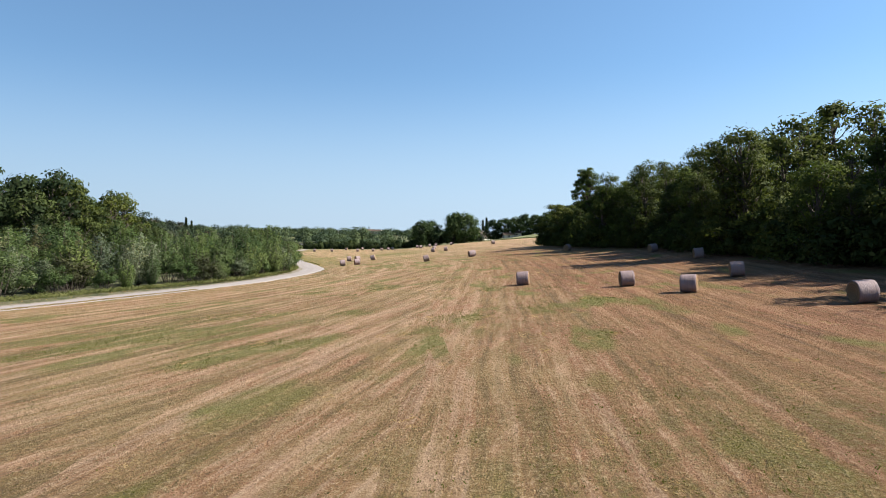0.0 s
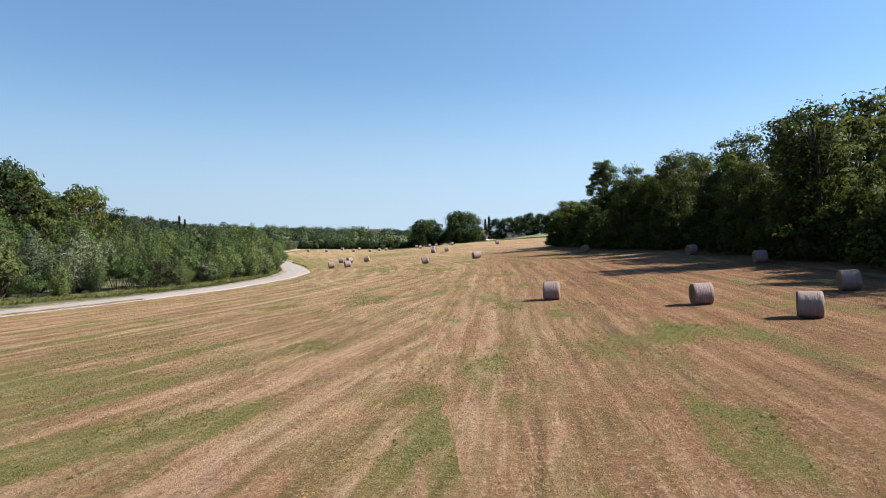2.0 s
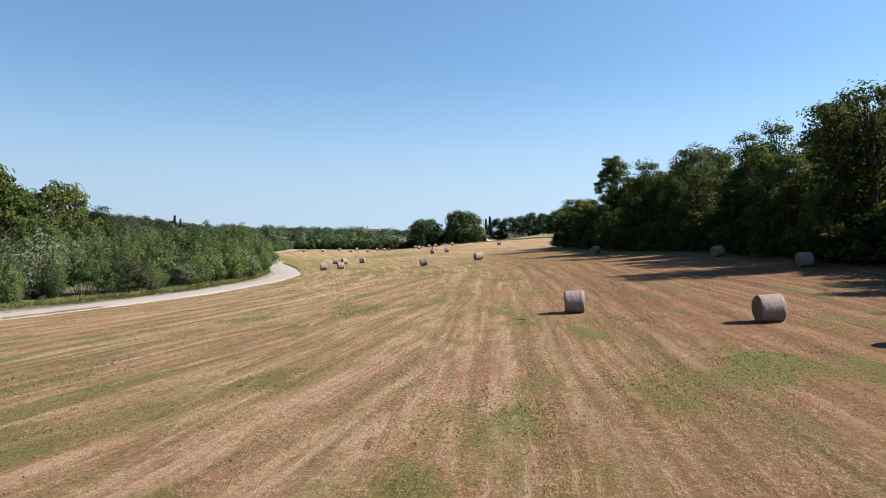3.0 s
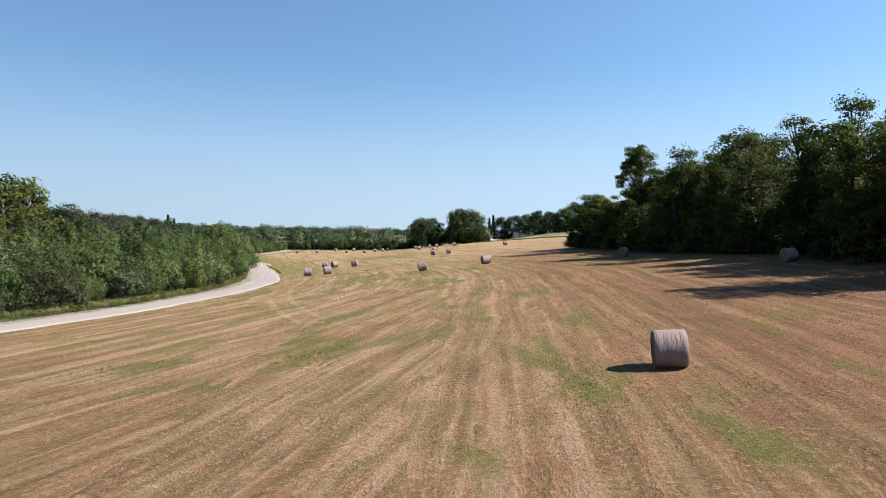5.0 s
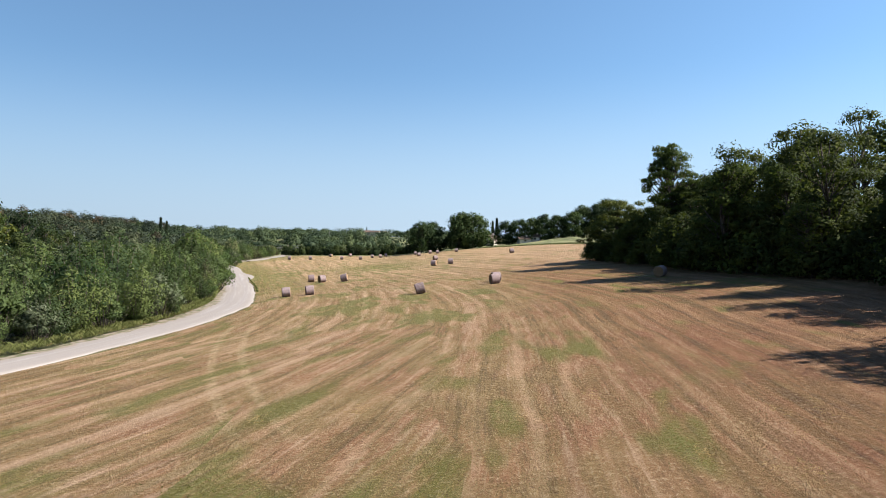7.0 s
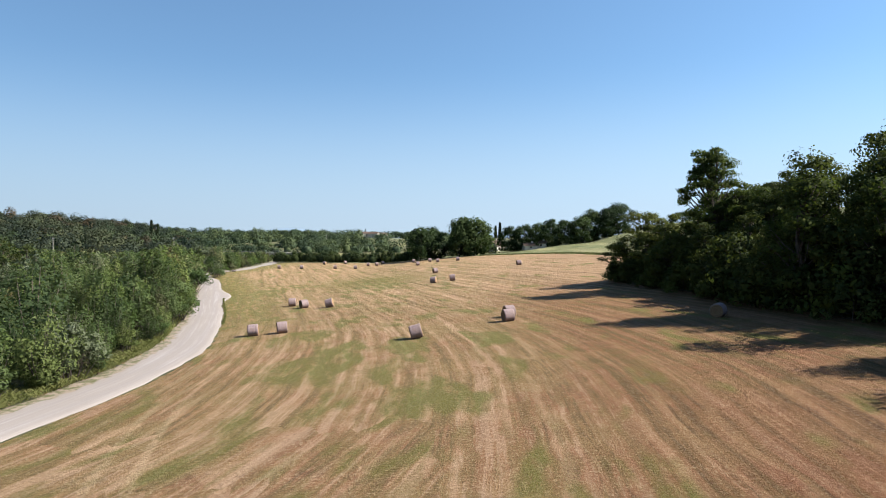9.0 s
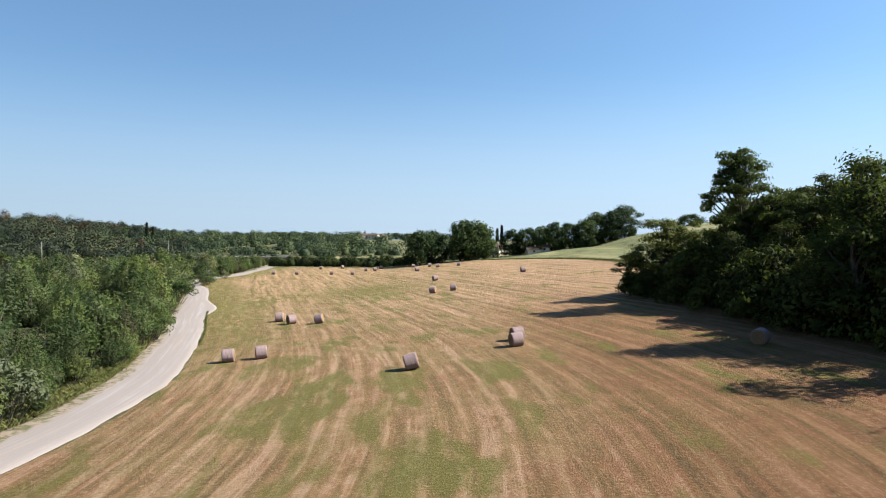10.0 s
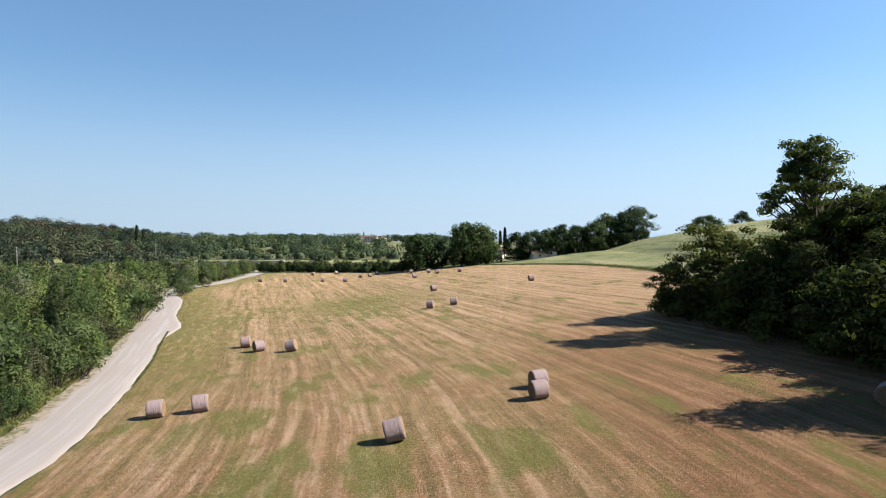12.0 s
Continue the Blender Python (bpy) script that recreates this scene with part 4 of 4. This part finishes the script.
def mass(name, places, leaf, per, material, seed, label, category, flat=1.3, broad=0.3, core=0.30, dome=False):
    """Many plants that nobody could count, as one mesh: each a lumpy core of foliage under small leaves. places: rows of x, y, height, width."""
    g = np.random.default_rng(seed)
    pts, dirs, crowns, kin, cores, core_kin, core_out = [], [], [], [], [], [], []
    base = height(places[:, 0], places[:, 1])
    k, n = 4, per // 4
    rings, seg = 4, 7
    a = np.arange(seg) * 2 * math.pi / seg
    for (x, y, h, w), z in zip(places, base):
        own = g.random()
        for j in range(k):
            up = (j + 0.3 + 0.6 * g.random()) / k
            c = np.array([x + g.normal(0, 0.15) * w, y + g.normal(0, 0.15) * w, z + h * (0.24 + 0.54 * up)])
            if dome:
                c = np.array([x + g.normal(0, 0.17) * w, y + g.normal(0, 0.17) * w, z + h * (0.40 + 0.30 * up)])
            d = g.normal(0, 1, (n, 3)) + np.array([0, 0, 0.3])
            d /= np.linalg.norm(d, axis=1)[:, None]
            pts.append(c + d * np.array([w * 0.36, w * 0.36, h * (0.34 if dome else 0.24)]) * (1.15 - (0.15 if dome else 0.4) * up) * g.uniform(0.75, 1.05, (n, 1)))
            dirs.append(d)
            crowns.append(outward(pts[-1], np.array([x, y, z + h * 0.4]), w / h))
            kin.append(np.full(n * 4, own))
        # core: an uneven dome from the ground to just under the leaves
        rows = []
        for i in range(rings):
            t = i / (rings - 1) * 1.40
            r = w * core * math.cos(t) ** 0.55 * g.uniform(0.8, 1.15, seg)
            rows.append(np.stack([x + np.cos(a) * r, y + np.sin(a) * r, z + h * (0.06 + 1.75 * core * math.sin(t)) * g.uniform(0.92, 1.05, seg)], -1))
        cores.append(np.vstack(rows))
        core_out.append(outward(cores[-1], np.array([x, y, z + h * 0.2])))
        core_kin.append(np.full(rings * seg, own))
    v, f = leaves(g, np.vstack(pts), np.vstack(dirs), leaf, flat, broad)
    faces, k0 = f.tolist(), len(v)
    one = [(i * seg + j, i * seg + (j + 1) % seg, (i + 1) * seg + (j + 1) % seg, (i + 1) * seg + j) for i in range(rings - 1) for j in range(seg)]
    for q in range(len(cores)):
        o = k0 + q * rings * seg
        faces += [tuple(o + i for i in c4) for c4 in one] + [tuple(o + (rings - 1) * seg + i for i in range(seg))]
    shading = rounded(g, np.vstack(dirs), np.vstack(crowns))
    ob = mesh_object(name, np.vstack([v] + cores), faces, material, None, True, np.vstack([shading] + core_out))
    ob.data.attributes.new("kin", "FLOAT", "POINT").data.foreach_set("value", np.concatenate(kin + core_kin).astype(np.float32))
    return tagged(ob, label, category, kind="stuff")


def scatter(g, n, x0, x1, y0, y1, inside):
    p = np.stack([g.uniform(x0, x1, n), g.uniform(y0, y1, n)], -1)
    return p[inside(p[:, 0], p[:, 1])]


g = np.random.default_rng(33)
behind = scatter(g, 1900, -150, -40, 60, 405, lambda x, y: (x < road_mid(y) - 13 - np.clip(105 - y, 0, 60) * 0.13) & (x > road_mid(y) - 72) & (-x < 0.72 * y + 12))
for k, (mt, lab) in enumerate(((LEAF_SHRUB, "green thicket of young trees along the river"), (LEAF_YOUNG, "leafy green thicket along the river"), (LEAF_WILLOW, "silvery willows in the thicket along the river"), (LEAF_OLIVE, "olive-green dry scrub along the river"))):
    sel = behind[np.arange(len(behind)) % 8 == k] if k > 1 else behind[(np.arange(len(behind)) % 8 >= 2) & (np.arange(len(behind)) % 2 == k)]
    d = road_mid(sel[:, 1]) - sel[:, 0]
    h = g.uniform(3.8, 8.6, len(sel)) + np.clip((d - 20) * 0.03, 0, 2)
    h = h * (1 - 0.35 * smooth(300, 340, sel[:, 1]))
    near = (d < 40) & (sel[:, 1] < 235)
    rows = np.column_stack([sel, h, g.uniform(4, 7.5, len(sel))])
    for x, y, h, w in rows[near]:
        j = int(g.choice(6, p=[0.24, 0.14, 0.15, 0.18, 0.07, 0.22]))
        plant(sapling_protos[j], x, y, h * g.uniform(0.75, 1.3), g.uniform(0, 6.28), SAPLING_LABEL[j], "young tree", "young trees in the river thicket", 0.1, g.uniform(0.95, 1.35))
    mass("thicket", rows[~near], 0.60, 140, mt, 50 + k, lab, "thicket")
# taller wood at the near end of the river bank
for i in range(46):
    x = -79 - 44 * g.random() ** 1.4
    y = g.uniform(118, 42 - x / 0.7)
    tall = (24.0 if x < -80 else 18) * g.uniform(0.86, 1.06) * float(np.interp(42 - x / 0.7 - y, [6, 20], [0.70, 1.0]))
    i = int(g.integers(0, 4))
    plant(river_woods[i], x, y, tall, g.uniform(0, 6.28), "dark broadleaf tree in the river wood", "tree", "river wood trees", 0.2)

for x, y, tall in ((-88, 172, 22), (-93, 193, 17), (-97, 186, 21), (-101, 198, 17), (-96, 206, 14), (-104, 212, 14), (-99, 220, 12), (-108, 226, 13), (-90, 180, 19), (-84, 160, 20), (-86, 166, 22)):
    plant(river_woods[int(g.integers(0, 4))], x, y, tall, g.uniform(0, 6.28), "green broadleaf tree in the river wood", "tree", "river wood trees", 0.2)
for i in range(14):
    x, y = -72 - 8 * g.random(), g.uniform(128, 175)
    plant(river_woods[i % 4], x, y, g.uniform(10, 14), g.uniform(0, 6.28), "green broadleaf tree in the river wood", "tree", "river wood trees", 0.2)

# ---------- the far end ----------
hedge = np.column_stack([np.linspace(-83, -16, 46), 0 * np.linspace(0, 1, 46), g.uniform(4.2, 6.4, 46), g.uniform(5, 7, 46)])
hedge[:, 1] = far_end(hedge[:, 0]) + 5 + g.normal(0, 1.2, 46)
mass("hedge", hedge, 0.5, 420, LEAF_GROVE, 60, "dark green hedge closing the far end of the field", "hedge")
ridge = scatter(g, 1050, -640, -150, 395, 860, lambda x, y: x < np.minimum(-150 - (y - 395) * 0.05, 8 - 0.437 * (y - 98)))
fringe = np.interp(8 - 0.437 * (ridge[:, 1] - 98) - ridge[:, 0], [0, 70], [0.5, 1.0])
ridge_rows = np.column_stack([ridge, (7 + 9 * g.random(len(ridge)) ** 1.4) * fringe, g.uniform(10, 16, len(ridge))])
brown_ones = np.arange(len(ridge)) % 9 == 0
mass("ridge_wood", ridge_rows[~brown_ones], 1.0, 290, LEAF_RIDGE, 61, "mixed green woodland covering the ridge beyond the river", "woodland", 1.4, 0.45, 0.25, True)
mass("ridge_wood", ridge_rows[brown_ones], 1.0, 290, LEAF_RUST, 64, "browned crowns scattered through the ridge woodland", "woodland", 1.4, 0.45, 0.25, True)


def open_view(x, y):
    """Free of trees: the pale meadow behind the hedge, and the ground below the village."""
    return ((np.abs(x + 0.121 * (y - 98)) < 20) & (y > 740) & (y < 905)) | ((np.abs(x + 0.084 * (y - 98)) < 9) & (y > 560))


plainw = scatter(g, 880, -430, 20, 478, 980, lambda x, y: ~open_view(x, y) & (x < 20 - (y - 478) * 0.02) & ((y > 508 + 10 * np.sin(x * 0.09)) | (x < -165)))
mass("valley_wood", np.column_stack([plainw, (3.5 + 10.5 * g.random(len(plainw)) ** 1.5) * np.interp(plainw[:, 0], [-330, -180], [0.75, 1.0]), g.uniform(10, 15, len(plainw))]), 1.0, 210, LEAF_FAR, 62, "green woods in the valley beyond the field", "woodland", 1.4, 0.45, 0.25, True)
hillw = scatter(g, 300, -420, 60, 985, 1250, lambda x, y: np.sin(x * 0.02 + y * 0.013) > -0.6)
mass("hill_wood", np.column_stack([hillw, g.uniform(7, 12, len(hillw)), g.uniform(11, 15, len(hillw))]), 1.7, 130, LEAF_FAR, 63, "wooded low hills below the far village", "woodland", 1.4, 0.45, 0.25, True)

OAKS = [(-12.5, 349, 16, 0), (-6.5, 355, 16, 1), (4.5, 351, 18.5, 2), (11, 350, 18, 0), (15.5, 380, 9, 1), (27, 352, 12, 2), (33, 349, 12.5, 1), (39, 348, 12, 0), (44, 347, 12.5, 2), (50, 345, 12, 1), (56, 344, 12.5, 0),
        (61, 350, 15, 2), (67, 347, 14.5, 1), (74, 350, 15, 0), (104, 356, 9.0, 1), (118, 356, 9.5, 2), (133, 350, 8, 0)]
for x, y, tall, i in OAKS:
    plant(oak_protos[i], x, y, tall, g.uniform(0, 6.28), "dark round-crowned oak at the far end of the field", "tree", "oaks beyond the field", 1.8 if x > 100 else 0.2, 1.5 if x == 104 else 1.0)
plant(river_woods[3], 1.5, 372, 20, 1.2, "thin pale poplar between the oaks", "tree", "", 0.1, 0.6)
for x, y, tall in ((23.9, 396, 14.5), (26.2, 397, 16)):
    plant(cypress_proto, x, y, tall, 0.3, "narrow dark cypress behind the farmhouse", "tree", "cypresses", 0.1)
for x, y, tall in ((-229, 560, 23), (-225, 562, 20), (-109, 906, 14)):
    plant(cypress_proto, x, y, tall, 0.3, "narrow dark cypress above the woods", "tree", "cypresses", 0.1)

for proto in (*woods, *back_woods, *corner_protos, *fill_protos, *river_woods, tall_proto, *bush_protos, *shrub_protos, *back_shrubs, *sapling_protos, *oak_protos, cypress_proto):
    discard(proto)


# distant mountains at the foot of the sky
def mountains():
    n = 120
    xs = np.linspace(-3600, 3600, n)
    g2 = np.random.default_rng(70)
    prof = 38 + 22 * np.sin(xs / 700 + 0.6) + 40 * np.exp(-((xs + 1200) / 130) ** 2) + 62 * np.exp(-((xs + 1000) / 190) ** 2) + 45 * np.exp(-((xs + 1450) / 220) ** 2) + g2.normal(0, 2.5, n)
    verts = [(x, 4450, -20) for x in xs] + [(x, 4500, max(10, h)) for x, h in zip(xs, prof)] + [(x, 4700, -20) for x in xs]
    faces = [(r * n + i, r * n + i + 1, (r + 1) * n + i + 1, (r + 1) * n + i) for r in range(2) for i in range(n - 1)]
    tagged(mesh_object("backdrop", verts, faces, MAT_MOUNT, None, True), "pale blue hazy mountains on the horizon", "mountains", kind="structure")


mountains()


# ---------- buildings, bridge and poles in the distance ----------
def build_house(x, y, turn, long, wide, eaves, ridge, label, windows=2):
    """A rendered house with a tiled gable roof; the long side runs along its own x."""
    house = new("house")
    house.matrix_basis = Matrix.Translation((x, y, at(x, y) - 0.15)) @ Matrix.Rotation(radians(turn), 4, "Z")
    bm = bmesh.new()
    l, w = long / 2, wide / 2
    v = [bm.verts.new(p) for p in [(-l, -w, 0), (l, -w, 0), (l, w, 0), (-l, w, 0), (-l, -w, eaves), (l, -w, eaves), (l, w, eaves), (-l, w, eaves), (-l, 0, ridge), (l, 0, ridge)]]
    for f in ((0, 1, 5, 4), (2, 3, 7, 6), (1, 2, 6, 9, 5), (3, 0, 4, 8, 7)):
        bm.faces.new([v[i] for i in f])
    part("wall", bm, MAT_WALL, house)
    for s in (-1, 1):
        bm = bmesh.new()
        slope = (ridge - eaves) / w
        out, t = w + 0.5, 0.18
        pts = [(a, s * b, eaves + (w - b) * slope + c) for a in (-l - 0.4, l + 0.4) for b, c in ((0, 0.02), (out, 0.02), (out, t), (0, t))]
        q = [bm.verts.new(p) for p in pts]
        for f in ((0, 1, 2, 3), (4, 5, 6, 7), (0, 1, 5, 4), (1, 2, 6, 5), (2, 3, 7, 6)):
            bm.faces.new([q[i] for i in f])
        bmesh.ops.recalc_face_normals(bm, faces=bm.faces)
        part("roof", bm, MAT_ROOF, house, "brown clay-tile roof slope")
    bm = bmesh.new()
    box(bm, l * 0.4 - 0.3, -0.3, ridge - 0.5, l * 0.4 + 0.3, 0.3, ridge + 0.8)
    part("chimney", bm, MAT_WALL, house)
    for k in range(windows):
        bm = bmesh.new()
        cx = -l + long * (k + 0.75) / (windows + 0.5)
        box(bm, cx - 0.45, -w - 0.03, eaves * 0.42, cx + 0.45, -w + 0.1, eaves * 0.78)
        part("window", bm, MAT_GLASS, house, "small dark window")
    return tagged(house, label, "house")


build_house(22.5, 386, 62, 9, 7, 3.0, 5.6, "cream farmhouse with a brown tiled roof among trees")
build_house(34.4, 344, 8, 5.4, 4.5, 2.0, 3.0, "low white farm building below the oaks", 1)
build_house(39.8, 344.5, -20, 3.6, 4.0, 2.2, 3.2, "small white outbuilding below the oaks", 1)
for hx, hy, ht, hl, he, hr in ((-107, 896, 20, 10, 6.2, 8.4), (-96, 890, -15, 13, 6.0, 8.0), (-85, 898, 40, 9, 5.4, 7.4), (-115, 886, 5, 8, 5.0, 6.8)):
    build_house(hx, hy, ht, hl, 8, he, hr, "cream village house on the far hill", 3)


def build_bridge():
    bridge = new("bridge")
    bridge.matrix_basis = Matrix.Translation((-112, 424, 2.6)) @ Matrix.Rotation(radians(4), 4, "Z")
    bm = bmesh.new()
    box(bm, -26, -2.6, -0.5, 26, 2.6, 0.7)
    part("deck", bm, MAT_CONCRETE, bridge)
    for px in (-24, -12, 0, 12, 24):
        bm = bmesh.new()
        box(bm, px - 0.5, -2.2, -4.2, px + 0.5, 2.2, -0.5)
        part("pier", bm, MAT_CONCRETE, bridge)
    for py in (-2.5, 2.5):
        bm = bmesh.new()
        box(bm, -26, py - 0.06, 1.55, 26, py + 0.06, 1.67)
        part("rail", bm, MAT_STEEL, bridge)
        for k in range(14):
            bm = bmesh.new()
            px = -25.5 + k * 51 / 13
            box(bm, px - 0.06, py - 0.06, 0.7, px + 0.06, py + 0.06, 1.56)
            part("post", bm, MAT_STEEL, bridge)
    tagged(bridge, "low grey concrete river bridge with steel railings", "bridge")


def build_pole(x, y, tall):
    pole = new("utility_pole")
    pole.matrix_basis = Matrix.Translation((x, y, at(x, y) - 0.4))
    v, f = tube([(0, 0, 0), (0.02, 0, tall * 0.5), (0, 0, tall)], [0.2, 0.17, 0.13], 8)
    mesh_object("shaft", v, f, MAT_CONCRETE, pole, True)
    bm = bmesh.new()
    box(bm, -0.9, -0.07, tall - 0.7, 0.9, 0.07, tall - 0.55)
    part("crossarm", bm, MAT_STEEL, pole)
    tagged(pole, "grey concrete utility pole among the trees", "utility pole", "utility poles")


build_bridge()
for px, py, pt in ((-97, 575, 13), (-179, 358, 12), (-165, 452, 12)):
    build_pole(px, py, pt)


# ---------- grass and straw ----------
def blades(name, x, y, tall, wide, material, seed, label, category, per=3, lean=0.5, lift=0.0):
    """Tufts of narrow blades: each a bent sliver of two faces."""
    g3 = np.random.default_rng(seed)
    n = len(x)
    x, y, tall = np.repeat(x, per), np.repeat(y, per), np.repeat(tall, per) * g3.uniform(0.6, 1.2, n * per)
    z = height(x, y) - 0.02 + lift
    a = g3.uniform(0, 2 * math.pi, n * per)
    ox, oy = g3.normal(0, 0.5, n * per) * tall * 0.5, g3.normal(0, 0.5, n * per) * tall * 0.5
    dx, dy = np.cos(a), np.sin(a)
    base = np.stack([x + ox, y + oy, z], -1)
    side = np.stack([-dy, dx, 0 * dx], -1) * (wide * tall)[:, None]
    tip = base + np.stack([dx * lean * tall, dy * lean * tall, tall], -1)
    mid = base + np.stack([dx * lean * 0.3 * tall, dy * lean * 0.3 * tall, tall * 0.6], -1)
    v = np.stack([base - side, base + side, mid + side * 0.7, tip, mid - side * 0.7], 1).reshape(-1, 3)
    k = 5 * np.arange(n * per)[:, None]
    faces = (k + np.array([[0, 1, 2, 3, 4]])).tolist()
    return tagged(mesh_object(name, v, faces, material), label, category, kind="stuff")


g = np.random.default_rng(90)
# rough grass on the verge between track and shrubs
vy = g.uniform(62, 262, 11000)
vx = road_mid(vy) - 3.5 - np.abs(g.normal(0, 2.0, 11000)) - np.clip(112 - vy, 0, 60) * 0.06
blades("verge_grass", vx, vy, g.uniform(0.14, 0.50, 11000), 0.06, BLADE_GREEN, 91, "rough green grass on the verge of the track", "grass", 3, 1.0)
vy = g.uniform(62, 262, 500)
vx = road_mid(vy) - 3.2 - np.abs(g.normal(0, 1.2, 500))
blades("dry_verge_grass", vx, vy, g.uniform(0.08, 0.25, 500), 0.09, BLADE_DRY, 92, "dry straw-coloured grass beside the track", "grass", 3, 1.1)
# uncut strip between track and field, and along the foot of the hill
vy = g.uniform(160, 197, 2600)
blades("edge_grass", road_mid(vy) + 2.75 + np.abs(g.normal(0, 0.14, 2600)), vy, g.uniform(0.04, 0.12, 2600), 0.12, BLADE_GREEN, 93, "short rough grass along the edge of the track", "grass", 3)
vy = 45 + 42 * g.random(2600)
blades("edge_grass", road_mid(vy) + 2.5 + np.abs(g.normal(0, 0.5, 2600)), vy, g.uniform(0.05, 0.15, 2600), 0.12, BLADE_DRY, 97, "short dry grass between the track and the field", "grass", 3, 0.8)
vy = g.uniform(232, 338, 3000)
blades("hill_grass", field_edge(vy) + g.normal(0.6, 0.7, 3000), vy, g.uniform(0.15, 0.4, 3000), 0.14, BLADE_GREEN, 94, "uncut dark grass along the foot of the hill", "grass", 3)
# stubble and loose straw where the flight is lowest
n = 90000
sy, sx = 7 + 100 * g.random(n) ** 1.25, g.uniform(-26, 28, n)
keep = (np.abs(sx) < 4 + (sy - 2) * 0.75) & (g.random(n) < smooth(110, 25, sy))
sx, sy = sx[keep], sy[keep]
blades("stubble", sx, sy, g.uniform(0.025, 0.065, len(sx)), 0.16, BLADE_DRY, 95, "short cut straw stubble on the field", "stubble", 2, 0.9)
# fresh green tufts in the damp hollows and between the nearest swaths
n = 60000
gy, gx = 7 + 70 * g.random(n) ** 1.3, g.uniform(-26, 22, n)
damp = np.zeros(n)
for cx, cy, rx, ry in MOIST:
    damp = np.maximum(damp, np.exp(-((gx - cx) / rx) ** 2 - ((gy - cy) / ry) ** 2))
damp = np.maximum(damp, 0.3 * smooth(30, 14, gy + 0.5 * np.abs(gx - 8)) * smooth(-16, 2, gx) * (0.5 + 0.5 * np.sin(gx * 2.6 + 0.8 * np.sin(gy * 0.5))))
keep = (np.abs(gx) < 4 + (gy - 2) * 0.75) & (g.random(n) < damp)
blades("regrowth", gx[keep], gy[keep], g.uniform(0.03, 0.09, keep.sum()), 0.16, BLADE_FRESH, 99, "fresh green grass tufts coming up through the stubble", "grass", 3, 0.8)

# wisps of loose pale straw left by the rake
wx, wy = g.uniform(-14, 20, 90), g.uniform(9, 85, 90)
wx, wy = np.repeat(wx, 45), np.repeat(wy, 45)
wx, wy = wx + g.normal(0, 0.16, len(wx)), wy + g.normal(0, 0.40, len(wy))
blades("loose_straw", wx, wy, g.uniform(0.02, 0.06, len(wx)), 0.12, BLADE_PALE, 98, "wisps of loose pale straw lying on the stubble", "straw", 2, 2.8)
